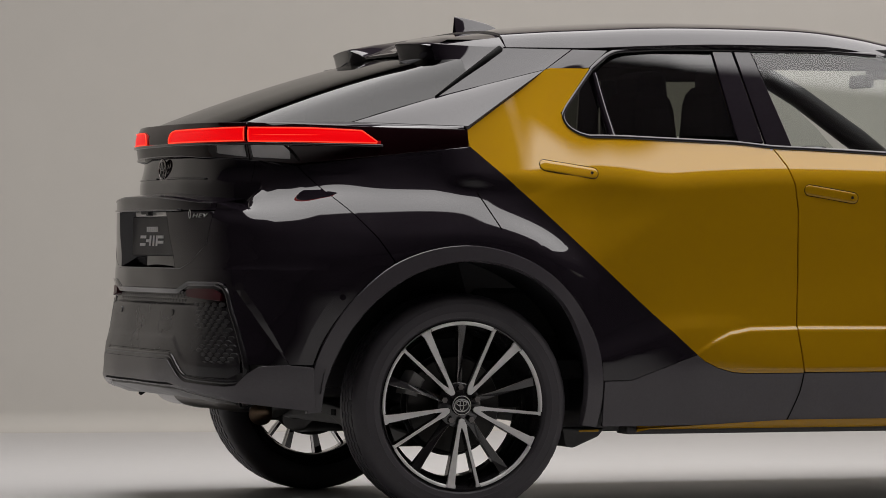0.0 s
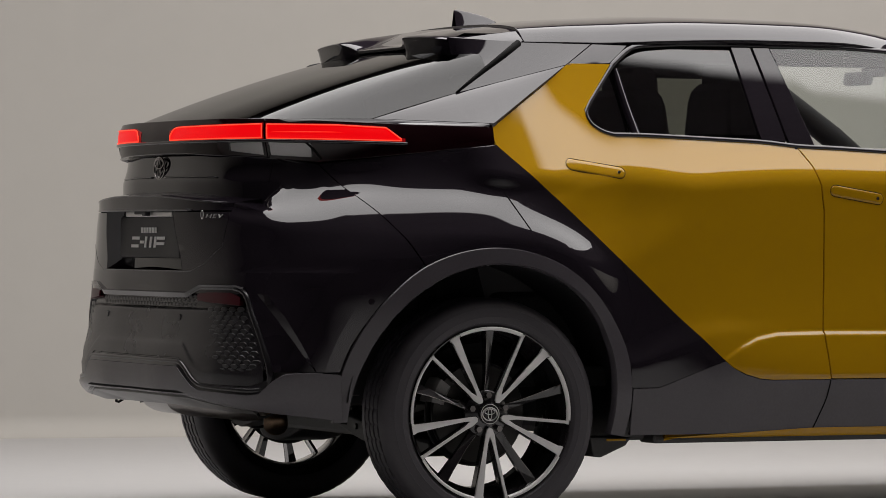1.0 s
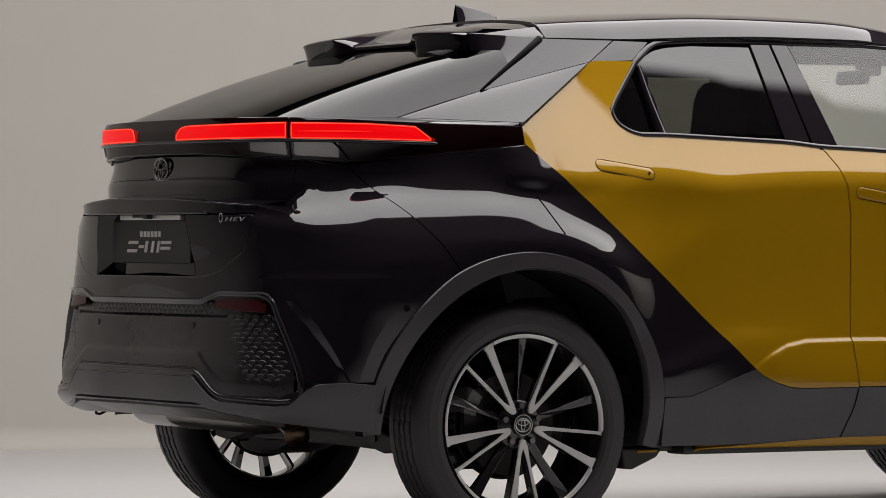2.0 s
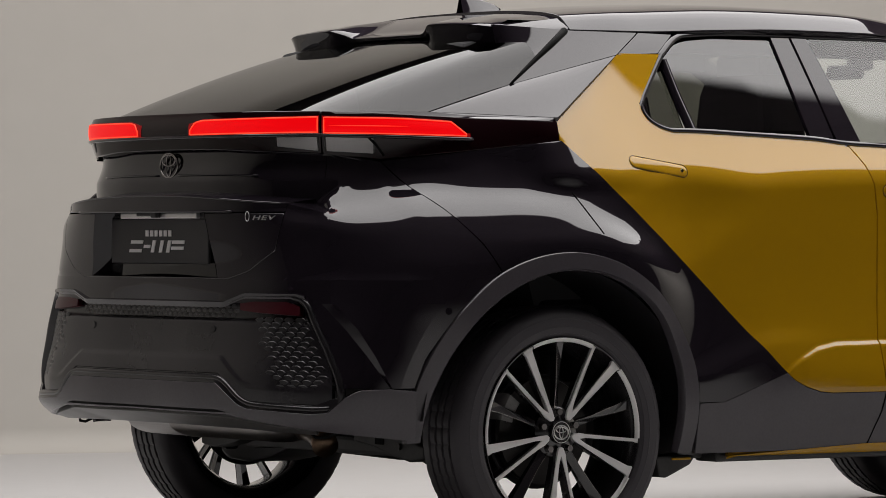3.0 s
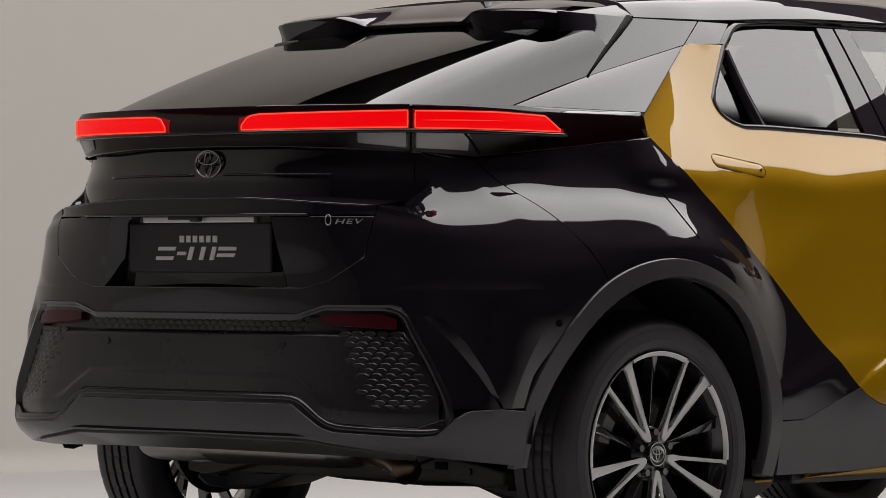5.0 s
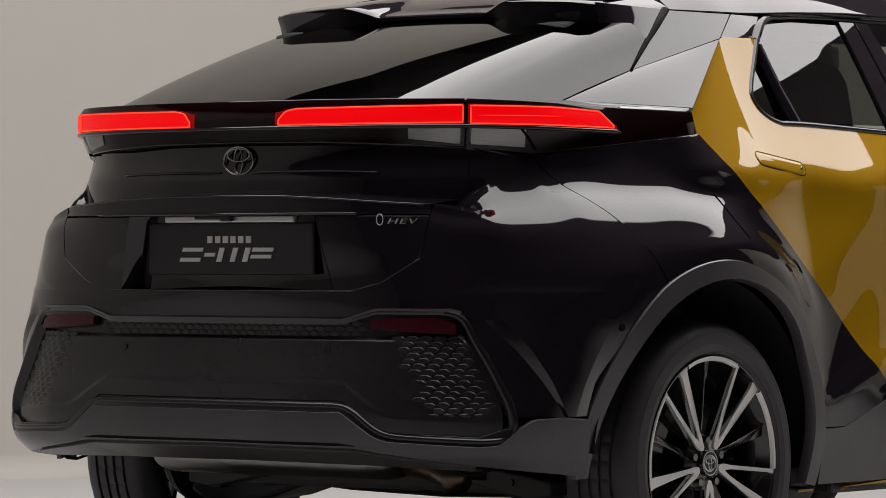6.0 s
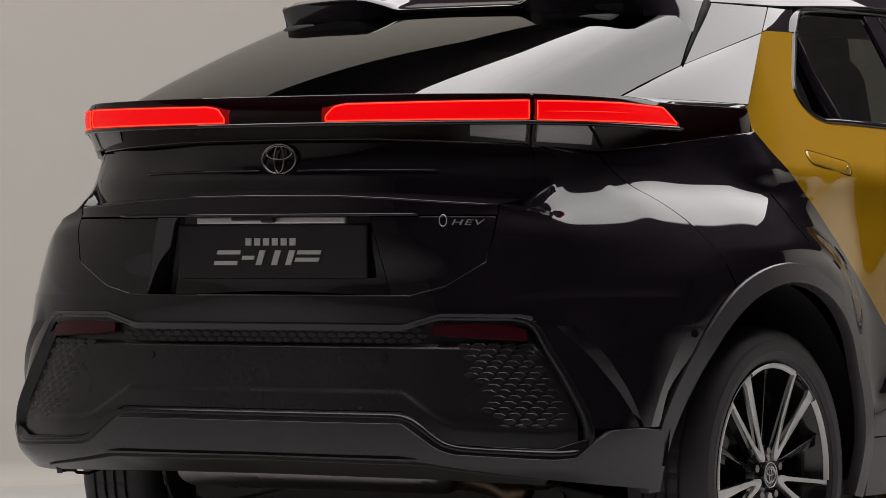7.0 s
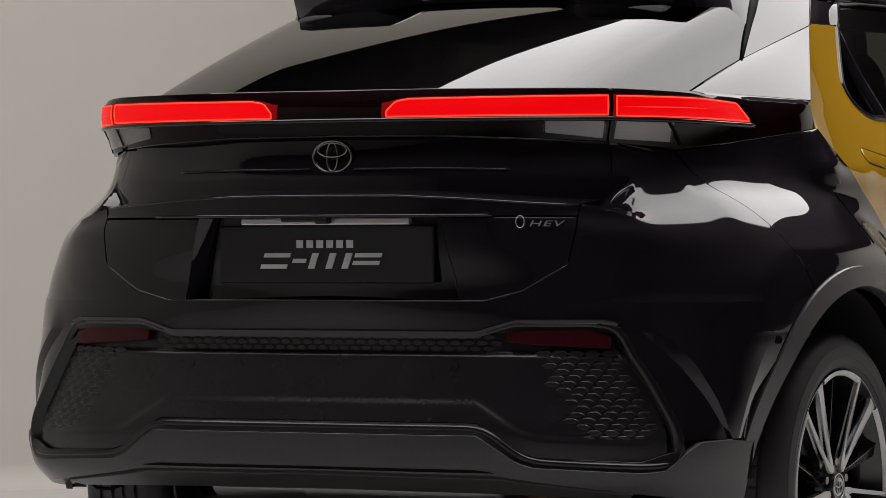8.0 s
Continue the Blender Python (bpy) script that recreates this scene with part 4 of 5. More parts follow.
def rim_band(path, width, rises):
    """A moulded rim along a path of (angle, z) and its mirror image: rises are heights across it, outer edge first."""
    p = np.array(list(path) + [(-a, z) for a, z in path[-2::-1]], float)
    s = np.concatenate([[0], np.cumsum(np.hypot(np.diff(p[:, 0]) * 0.0155, np.diff(p[:, 1])))])
    u = np.linspace(0, s[-1], 340)
    a, z = blend(u, list(zip(s, p[:, 0]))), blend(u, list(zip(s, p[:, 1])))
    a, z = np.convolve(np.pad(a, 3, mode="edge"), np.ones(7) / 7, "valid"), np.convolve(np.pad(z, 3, mode="edge"), np.ones(7) / 7, "valid")
    da, dz = np.gradient(a) * 0.0155, np.gradient(z)
    ln = np.hypot(da, dz)
    na, nz = -dz / ln, da / ln
    rows = []
    for k, h in enumerate(rises):
        w = width * (0.5 - k / (len(rises) - 1))
        g = on_corner((a + na * w / 0.0155)[None], (z + nz * w)[None])[0]
        r = np.hypot(g[:, 0], g[:, 1])[:, None]
        keep = np.clip(np.minimum(u, u[-1] - u) / 0.05, 0, 1)[:, None]
        g[:, :2] *= (r + h * keep - 0.03 * (1 - keep)) / r
        rows.append(g)
    return sheet_mesh("pocket_rim", [np.array(rows)], gap=0, edges=False)


part("pocket_rim", rim_band([(38.5, 0.7165), (41.5, 0.717), (43.0, 0.714), (44.3, 0.702), (45.5, 0.66), (48.5, 0.56), (50.3, 0.474), (50.4, 0.440), (49.8, 0.4245), (47.0, 0.4175), (40.0, 0.421), (35.0, 0.425), (33.0, 0.430), (31.4, 0.443), (27.0, 0.492), (25.6, 0.4965), (20.0, 0.497), (10.0, 0.497), (0.0, 0.497)], 0.023, (-0.012, -0.002, 0.0012, 0.0020, 0.0006, -0.005, -0.022)), SATIN, rear_bumper, "satin black rim round the grille pockets")
# No slot is cut: its shade is put in as a near-black strip.
part("bumper_slot", sheet_mesh("bumper_slot", [band(np.linspace(-28.5, 28.5, 60), [(0, 0.4035), (29, 0.4015)], [(0, 0.4095), (26, 0.4085), (28.5, 0.403)], 0.0068, 3)], gap=0, depth=0.006), GROOVE, rear_bumper, "dark slot in the lower trim")


# ---------------------------------------------------------------- rear lamps
LAMP_LOW = [(0, 1.122), (20, 1.120), (45, 1.104), (56, 1.090), (75, 1.117), (93.6, 1.145)]
LAMP_TOP = [(0, 1.223), (20, 1.223), (45, 1.221), (60, 1.212), (75, 1.204), (93.6, 1.199)]


def lamp_out(a, z):
    keep = np.clip((76 - np.abs(a)) / 28, 0, 1)
    rise = (z - line(np.abs(a), LAMP_LOW)) / (line(np.abs(a), LAMP_TOP) - line(np.abs(a), LAMP_LOW))
    mid = np.clip((46 - np.abs(a)) / 14, 0, 1)
    return keep * (0.010 + 0.014 * mid + (0.020 - 0.013 * mid) * np.sin(np.clip(rise, 0, 1) * math.pi * 0.62)) + 0.001


def lamp_patch(a0, a1, low, high, extra=0.0, cols=40, rows=8):
    return band(np.linspace(a0, a1, cols), low, high, lambda a, z: lamp_out(a, z) + extra, rows)


tail_lamp = part("tail_lamp", sheet_mesh("tail_lamp", [lamp_patch(-93.4, -45.4, LAMP_LOW, LAMP_TOP, 0, 60, 14), lamp_patch(-45.2, 45.2, LAMP_LOW, LAMP_TOP, 0, 90, 14), lamp_patch(45.4, 93.4, LAMP_LOW, LAMP_TOP, 0, 60, 14)], gap=0.0015, depth=0.03), RED_DARK, car, "full-width tail lamp bar, lit red")
GUIDE_LOW = [(10.8, 1.163), (45, 1.163), (46, 1.161), (60, 1.158), (72.9, 1.155)]
GUIDE_TOP = [(10.8, 1.172), (12.6, 1.196), (15, 1.201), (45, 1.204), (46, 1.203), (60, 1.200), (69.5, 1.193), (72.9, 1.158)]


def light_guide(a0, a1, name):
    g = lamp_patch(a0, a1, GUIDE_LOW, GUIDE_TOP, 0.003, 50, 6)
    both(name, sheet_mesh(name, [g], gap=0.0, depth=0.004), RED_GLOW, tail_lamp, "glowing red light guide")
    # Halo of the guide: a slightly larger sheet with its own dim emission.
    b0, b1 = max(a0 - 0.9, 0 if a0 < 40 else 45.6), min(a1 + 0.9, 45.0 if a0 < 40 else 78)
    h = lamp_patch(b0, b1, [(a, z - 0.003) for a, z in GUIDE_LOW], [(a, max(z, 1.19 if a < 40 else z) + 0.004) for a, z in GUIDE_TOP], 0.0022, 50, 6)
    both("guide_halo", sheet_mesh("guide_halo", [h], gap=0.0, depth=0.004), RED_HALO, tail_lamp, "red halo round the light guide, put in as an emitting sheet")
    edge = np.concatenate([g[0], g[1:, -1], g[-1, -2::-1], g[-2:0:-1, 0]])
    loop = [tuple(p + np.array([p[0], p[1], 0]) / np.hypot(p[0], p[1]) * 0.002) for p in edge]
    both("light_guide_edge", tube("light_guide_edge", loop, 0.0018, 6, closed=True), RED_EDGE, tail_lamp, "bright orange-red rim of the light guide")


lip_pts = []
for a in np.linspace(-74, 74, 140):
    z = float(line(abs(a), [(0, 1.156), (45, 1.155), (60, 1.150), (74, 1.146)]))
    lip_pts.append(band([a], [(0, z), (90, z)], [(0, z), (90, z)], lambda a_, z_: lamp_out(a_, z_) + 0.005, 1)[0, 0])
part("lamp_ledge", tube("lamp_ledge", lip_pts, 0.0055, 8), BLACK, tail_lamp, "gloss black ledge under the light guides")
trim_pts = []
for a in np.linspace(-45, 45, 90):
    z = float(line(abs(a), LAMP_LOW)) + 0.001
    trim_pts.append(band([a], [(0, z), (90, z)], [(0, z), (90, z)], lambda a_, z_: lamp_out(a_, z_) + 0.001, 1)[0, 0])
part("lamp_trim", tube("lamp_trim", trim_pts, 0.0022, 6), BLACK, tail_lamp, "thin gloss black edge under the lamp bar")
light_guide(11.0, 44.8, "light_guide")
light_guide(46.0, 72.7, "light_guide")
for a0, a1, z0, z1 in ((47.0, 61.0, 1.180, 1.179),):
    core = lamp_patch(a0, a1, [(a0, z0), (a1, z1)], [(a0, z0), (a1, z1)], 0.0035, 40, 1)[0]
    both("light_line", tube("light_line", core, [0.0010 * math.sin(math.pi * (0.04 + 0.92 * k / 39)) for k in range(40)], 6), RED_EDGE, tail_lamp, "brighter line inside the light guide")
both("lamp_divider", tube("lamp_divider", [band([a], [(0, z), (90, z)], [(0, z), (90, z)], lambda a_, z_: lamp_out(a_, z_) + 0.002, 1)[0, 0] for a, z in ((53.8, 1.150), (55.2, 1.128), (56.6, 1.100))], 0.0035, 8), GROOVE, tail_lamp, "slanted black bar at the end of the clear lens")
# clear reversing and indicator lenses under the bar
CLEAR_TOP = [(30, 1.150), (46, 1.150), (58, 1.149), (68, 1.147)]
CLEAR_LOW = [(30, 1.131), (36, 1.126), (45, 1.112), (46, 1.112), (56, 1.104), (62, 1.113), (68, 1.128)]
for a0, a1 in ((36.0, 44.8), (45.9, 55.0)):
    both("lamp_reflector", sheet_mesh("lamp_reflector", [lamp_patch(a0 + 0.3, a1 - 0.3, CLEAR_LOW, CLEAR_TOP, 0.0006, 14, 4)], gap=0.0008, depth=0.002), INNER, tail_lamp, "silver reflector inside the lamp")
    both("clear_lens", sheet_mesh("clear_lens", [lamp_patch(a0, a1, CLEAR_LOW, CLEAR_TOP, 0.003, 14, 5)], gap=0.001, depth=0.004), LENS, tail_lamp, "clear grey lamp lens")
    both("lamp_reflector", sheet_mesh("lamp_reflector", [lamp_patch(a0 + 0.4, a1 - 0.6, [(a, z + 0.004 + 0.009 * k) for a, z in CLEAR_LOW], [(a, z + 0.0105 + 0.009 * k) for a, z in CLEAR_LOW], 0.0012, 10, 3) for k in range(4)], gap=0.0, depth=0.003), INNER, tail_lamp, "silver bars inside the lamp")


def deck_mesh():
    a = np.linspace(0, 92.5, 70)
    lo = band(a, LAMP_TOP, LAMP_TOP, lambda a_, z_: lamp_out(a_, z_), 1)[0]
    hi = []
    rail = np.array(glass_lo[len(glass_lo) // 2:] + [A_GLASS, B_TIP], float)
    # match by angle so that the strip stays square to the edge
    ra = np.degrees(np.arctan2(rail[:, 0], -rail[:, 1]))
    for q in a:
        hi.append([np.interp(q, ra, rail[:, k]) for k in range(3)])
    hi = np.array(hi)
    t = np.linspace(0, 1, 8)[:, None, None]
    g = lo[None] * (1 - t) + hi[None] * t
    g[..., 2] = lo[None, :, 2] + (hi[None, :, 2] - lo[None, :, 2]) * (1 - (1 - t[..., 0]) ** 2.6)
    left = g[:, :0:-1] * [-1, 1, 1]
    return sheet_mesh("rear_deck", [np.concatenate([left, g], 1)], gap=0, depth=0.012)


part("rear_deck", deck_mesh(), BLACK, car, "gloss black ducktail edge over the lamps")

# ---------------------------------------------------------------- tailgate fittings
PLATE_Y = -0.757
plate = part("number_plate", box_mesh("number_plate", (0.536, 0.010, 0.126), (0, PLATE_Y + 0.006, 0.866), 0.006, (0, 0, 0), 3), MATT, car, "matt black dummy plate with silver print")
bars = [box_mesh("plate_print", (0.0165, 0.002, 0.017), (-0.0625 + 0.025 * k, PLATE_Y - 0.0005, 0.8885), 0.0) for k in range(6)]
part("plate_print", joined(*bars), SILVER, plate, "six small silver bars")


def slanted(name, x0, x1, z0, z1, lean=0.35):
    """A flat leaning block of print."""
    y0, y1 = PLATE_Y - 0.0015, PLATE_Y + 0.001
    v = []
    for y in (y0, y1):
        for x, z in ((x0, z0), (x1, z0), (x1, z1), (x0, z1)):
            v.append((x + (z - 0.842) * lean, y, z))
    return mesh_from(name, v, [(0, 1, 2, 3), (7, 6, 5, 4), (0, 4, 5, 1), (1, 5, 6, 2), (2, 6, 7, 3), (3, 7, 4, 0)], False)


blocks = [slanted("plate_print", a, b, lo, hi) for a, b, lo, hi in (
    (-0.160, -0.094, 0.835, 0.8445), (-0.160, -0.094, 0.8595, 0.869), (-0.084, -0.050, 0.8475, 0.8565),
    (-0.040, -0.024, 0.835, 0.869), (0.004, 0.020, 0.835, 0.869), (0.044, 0.060, 0.835, 0.869), (0.068, 0.134, 0.8595, 0.869), (0.068, 0.134, 0.843, 0.852))]
part("plate_print", joined(*blocks), SILVER, plate, "large leaning silver bars")
part("plate_lamp", box_mesh("plate_lamp", (0.42, 0.030, 0.015), (0.0, PLATE_Y + 0.012, 0.9375), 0.003), BRIGHT, tailgate, "silvery light strip over the plate")
part("camera_housing", box_mesh("camera_housing", (0.034, 0.026, 0.018), (0.0, PLATE_Y - 0.006, 0.941), 0.005), MATT, tailgate, "small black rear-view camera")
part("gate_button", box_mesh("gate_button", (0.09, 0.02, 0.010), (-0.06, PLATE_Y - 0.002, 0.942), 0.003), MATT, tailgate)


def oval(cx, cz, rx, rz, y, n=48):
    return [(cx + rx * math.cos(2 * math.pi * k / n), y, cz + rz * math.sin(2 * math.pi * k / n)) for k in range(n)]


EY = float(on_tail([[0.0]], [[1.079]])[0, 0, 1]) - 0.006
emblem = part("badge", tube("badge", oval(0, 1.079, 0.0475, 0.0345, EY), 0.0032, 10, closed=True), CHROME, car, "oval smoked chrome badge")
part("badge_inner", tube("badge_inner", oval(0, 1.093, 0.036, 0.0155, EY - 0.001), 0.0022, 8, closed=True), CHROME, emblem)
part("badge_inner", tube("badge_inner", oval(0, 1.0785, 0.0135, 0.0315, EY - 0.001), 0.0022, 8, closed=True), CHROME, emblem)
for x0, x1 in ((-0.40, -0.055), (0.055, 0.42)):
    xs = np.linspace(x0, x1, 24)
    pts = on_tail(xs[None], (1.051 - 0.05 * np.clip(np.abs(xs) - 0.15, 0, None) ** 2)[None])[0]
    part("tailgate_crease", tube("tailgate_crease", [(p[0], p[1] - 0.0015, p[2]) for p in pts], 0.003, 8), BLACK, tailgate)


xs = np.linspace(-0.575, 0.575, 80)
ez = line(np.abs(xs), [(0, 0.993), (0.2, 0.992), (0.35, 0.985), (0.5, 0.975), (0.62, 0.968)])
ep = on_tail(xs[None], np.full((1, 80), 0.957))[0]
part("tailgate_edge", tube("tailgate_edge", [(p[0], p[1] + 0.0005, z - 0.0005) for p, z in zip(ep, ez)], 0.0026, 8), BLACK, tailgate, "crisp gloss black edge across the tailgate")


sx = np.concatenate([np.linspace(-0.577, -0.395, 12), np.linspace(-0.37, 0.37, 30), np.linspace(0.395, 0.577, 12)])
sz = line(np.abs(sx), [(0, 0.766), (0.395, 0.766), (0.48, 0.787), (0.577, 0.843)])
sp = on_tail(sx[None], sz[None])[0]
part("tailgate_seam", tube("tailgate_seam", [(p[0], p[1] + 0.001, p[2]) for p in sp], 0.002, 6), BLACK, tailgate, "thin shining lower edge of the tailgate")


def lettering(text, size, m, name):
    cu = bpy.data.curves.new(name, "FONT")
    cu.body, cu.size, cu.extrude, cu.shear, cu.space_character = text, size, 0.0012, 0.25, 1.15
    ob = bpy.data.objects.new(name, cu)
    scene.collection.objects.link(ob)
    me = bpy.data.meshes.new_from_object(ob.evaluated_get(bpy.context.evaluated_depsgraph_get()))
    bpy.data.objects.remove(ob)
    me.transform(m)
    return me


hp = on_tail([[0.50]], [[0.955]])[0, 0]
hn = math.degrees(math.atan2(*(on_tail([[0.56]], [[0.955]])[0, 0] - hp)[[1, 0]]))
part("hybrid_badge", lettering("HEV", 0.027, pose(0.497, hp[1] - 0.010, 0.925, 90, 0, hn) @ Matrix.Diagonal((1.35, 0.66, 1, 1)), "hybrid_badge"), BRIGHT, tailgate, "chrome letters HEV")
part("hybrid_ring", tube("hybrid_ring", [(0.479 + 0.010 * math.cos(a), hp[1] - 0.013, 0.935 + 0.013 * math.sin(a)) for a in np.linspace(0, 2 * math.pi, 24, endpoint=False)], 0.0011, 6, closed=True), BRIGHT, tailgate, "small chrome ring")

# ---------------------------------------------------------------- bumper fittings
both("bumper_reflector", sheet_mesh("bumper_reflector", [band(np.linspace(30.4, 43.2, 16), [(30, 0.681), (34, 0.675), (43.4, 0.668)], [(30, 0.698), (34, 0.704), (41, 0.704), (43.4, 0.690)], -0.004, 5)], gap=0.0, depth=0.02), REFLECTOR, rear_bumper, "dark red bumper reflector")
LIP = [(0, 0.697), (26, 0.697), (31.5, 0.722), (42.5, 0.722), (45.5, 0.71)]
part("bumper_lip", sheet_mesh("bumper_lip", [band(np.linspace(-44, 44, 110), [(a, z - 0.010) for a, z in LIP], [(a, z + 0.004) for a, z in LIP], lambda a, z: 0.002 + 0.5 * (z - line(np.abs(a), LIP)), 5)], gap=0, depth=0.03), BLACK, rear_bumper, "gloss black lip over the bumper grille")


both("bumper_edge", tube("bumper_edge", band(np.linspace(27.5, 44.5, 24), [(a, z - 0.004) for a, z in LIP], [(a, z - 0.004) for a, z in LIP], -0.001, 1)[0], 0.002, 8), BLACK, rear_bumper, "gloss black rim over the reflector")


def cell(a, z, w, h, out):
    """One raised scale of the moulded grille: a hexagon that swells toward its upper edge."""
    loop = [(math.cos(math.pi * k / 3), math.sin(math.pi * k / 3)) for k in range(6)]
    base = [on_corner([[a + w * 0.52 * c]], [[z + h * 0.56 * d]], out)[0, 0] for c, d in loop]
    top = [on_corner([[a + w * 0.36 * c]], [[z + h * (0.34 * d + 0.07)]], out + 0.0010 + 0.0011 * (d > 0.1))[0, 0] for c, d in loop]
    return base, top


def scales(rows, name):
    verts, faces = [], []
    for a, z, w, h, out in rows:
        base, top = cell(a, z, w, h, out)
        o = len(verts)
        verts += [tuple(p) for p in base] + [tuple(p) for p in top]
        faces += [(o + k, o + (k + 1) % 6, o + 6 + (k + 1) % 6, o + 6 + k) for k in range(6)] + [tuple(o + 6 + k for k in range(6))]
    return mesh_from(name, verts, faces, False)


side_rows = []
for r in range(17):
    z = 0.450 + r * 0.0128
    right_edge = float(line(z, RECESS)) - 1.0
    left_edge = right_edge - (7.5 if r < 2 else 9.6 + 0.6 * (r % 3))
    for c in range(8):
        a = right_edge - 1.2 - 2.0 * c - (1.0 if r % 2 else 0)
        if a > left_edge:
            fade = min(1.0, (a - left_edge + 0.6) / 3)
            side_rows.append((a, z, 2.05, 0.0148 * (0.6 + 0.4 * fade), -0.0102 - 0.012 * min(1.0, max(0.0, (a - 38) / 8))))
both("side_grille", scales(side_rows, "side_grille"), GRILLE, rear_bumper, "moulded scale-pattern grille")
strip_rows = []
for r in range(3):
    for c in range(32):
        a = -30.0 + 2.0 * c + (1.0 if r % 2 else 0)
        if abs(a) < 29.5:
            strip_rows.append((a, 0.664 + r * 0.0125, 2.05, 0.0125, -0.0225))
part("grille_strip", scales(strip_rows, "grille_strip"), GRILLE, rear_bumper, "moulded scale-pattern strip")


def disc_on(p, n, r, depth=0.004, name="parking_sensor"):
    bm = bmesh.new()
    bmesh.ops.create_cone(bm, cap_ends=True, segments=20, radius1=r, radius2=r * 0.9, depth=depth, matrix=Matrix.Translation(p) @ Vector(n).to_track_quat("Z", "Y").to_matrix().to_4x4())
    me = bpy.data.meshes.new(name)
    bm.to_mesh(me)
    bm.free()
    return me


for a in (23.0, ):
    p = on_corner([[a]], [[0.627]], -0.009)[0, 0]
    both("parking_sensor", disc_on(p, (p[0] * 0.3, -1, 0), 0.010), SATIN, rear_bumper, "round black parking sensor")
p = on_side([[-0.392]], [[0.68]])[0, 0]
both("parking_sensor", disc_on(p + np.array([0.001, 0, 0]), (1, -0.35, 0), 0.0095, 0.006), BLACK, rear_bumper, "round black side sensor")

# ---------------------------------------------------------------- door handles


def stadium(y0, z0, y1, z1, r, n=10):
    """A rounded bar outline in side view from (y0, z0) to (y1, z1)."""
    d = np.array([y1 - y0, z1 - z0])
    L = np.linalg.norm(d)
    d /= L
    a0 = math.atan2(d[1], d[0])
    pts = []
    for c, s in (((y1, z1), -1), ((y0, z0), 1)):
        base = a0 - math.pi / 2 if s < 0 else a0 + math.pi / 2
        for k in range(n):
            w = base + math.pi * k / (n - 1)
            pts.append((c[0] + r * math.cos(w), c[1] + r * math.sin(w)))
    return np.array(pts)


def handle_mesh(y0, z0, y1, z1, r):
    outer, mid, inner = stadium(y0, z0, y1, z1, r), stadium(y0, z0, y1, z1, r * 0.86), stadium(y0, z0, y1, z1, r * 0.45)
    verts, faces = [], []
    rings = [(outer, -0.006), (outer, 0.0008), (mid, 0.0018), (inner, 0.002)]
    for pts, out in rings:
        g = on_side(pts[None, :, 0], pts[None, :, 1])[0]
        g[:, 0] += out
        verts += g.tolist()
    n = len(outer)
    for i in range(len(rings) - 1):
        for k in range(n):
            faces.append((i * n + k, i * n + (k + 1) % n, (i + 1) * n + (k + 1) % n, (i + 1) * n + k))
    faces.append(tuple((len(rings) - 1) * n + k for k in range(n)))
    return mesh_from("handle", verts, faces)


def groove_mesh(y0, z0, y1, z1, r, w):
    pts = stadium(y0, z0, y1, z1, r)
    g = on_side(pts[None, :, 0], pts[None, :, 1])[0]
    g[:, 0] += 0.0002
    return tube("handle_groove", g, w, 8, closed=True)


for doors, ends in ((rear_doors, (0.290, 1.0885, 0.444, 1.0645)), (front_doors, (1.163, 1.013, 1.312, 0.989))):
    hm, gm = handle_mesh(*ends, 0.0165), groove_mesh(*ends, 0.0180, 0.0008)
    knob = disc_on(on_side([[ends[2] - 0.004]], [[ends[3] + 0.001]])[0, 0] + np.array([0.006, 0, 0]), (1, 0, 0), 0.005, 0.002, "lock")
    for k, d in enumerate(doors):
        h = part("door_handle", hm if k == 0 else mirrored(hm), YELLOW, d, "flush yellow door handle")
        part("handle_recess", gm if k == 0 else mirrored(gm), GROOVE, d, "dark gap round the handle")
        part("handle_lock", knob if k == 0 else mirrored(knob), CHROME, d, "small round lock cover")
both("panel_seam", tube("panel_seam", on_side(np.linspace(0.062, 0.118, 8)[None], np.linspace(1.002, 0.888, 8)[None])[0] + np.array([0.0003, 0, 0]), 0.0018, 6), GROOVE, car, "thin dark shut line on the haunch")

# ---------------------------------------------------------------- wheels


def prism(name, outline, x_back):
    """A flat blade: an outline of (r, angle) points in the wheel's plane with a front depth each."""
    verts, faces = [], []
    n = len(outline)
    for r, a, xf in outline:
        verts.append((xf, r * math.cos(a), r * math.sin(a)))
    for r, a, xf in outline:
        verts.append((x_back, r * math.cos(a), r * math.sin(a)))
    faces.append(tuple(range(n)))
    faces.append(tuple(range(2 * n - 1, n - 1, -1)))
    for k in range(n):
        b = (k + 1) % n
        faces.append((k, n + k, n + b, b))
    bm = bmesh.new()
    me = mesh_from(name, verts, faces, False)
    bm.from_mesh(me)
    bmesh.ops.recalc_face_normals(bm, faces=bm.faces[:])
    bm.to_mesh(me)
    bm.free()
    return me


def polar(y, z):
    return math.hypot(y, z), math.atan2(z, y)


def arm(s):
    """One arm of a V: from the joint near the hub out to the rim, along the local +y axis."""
    if s > 0:
        pts = [(0.040, 0.0), (0.066, 0.0), (0.088, 0.0085), (0.244, 0.0415), (0.2560, 0.0405), (0.2530, 0.0560), (0.2440, 0.0505), (0.086, 0.0185), (0.062, 0.0155), (0.044, 0.008)]
    else:
        pts = [(0.040, 0.0), (0.066, 0.0), (0.088, -0.0065), (0.240, -0.0285), (0.249, -0.0265), (0.2572, -0.0275), (0.2515, -0.0640), (0.2400, -0.0535), (0.083, -0.0165), (0.062, -0.0125), (0.044, -0.007)]
    if s < 0:
        pts = pts[::-1]
    out = []
    for y, z in pts:
        r, a = polar(y, z)
        out.append((r, a, -0.020 + 0.017 * min(1, (r - 0.05) / 0.18)))
    return out


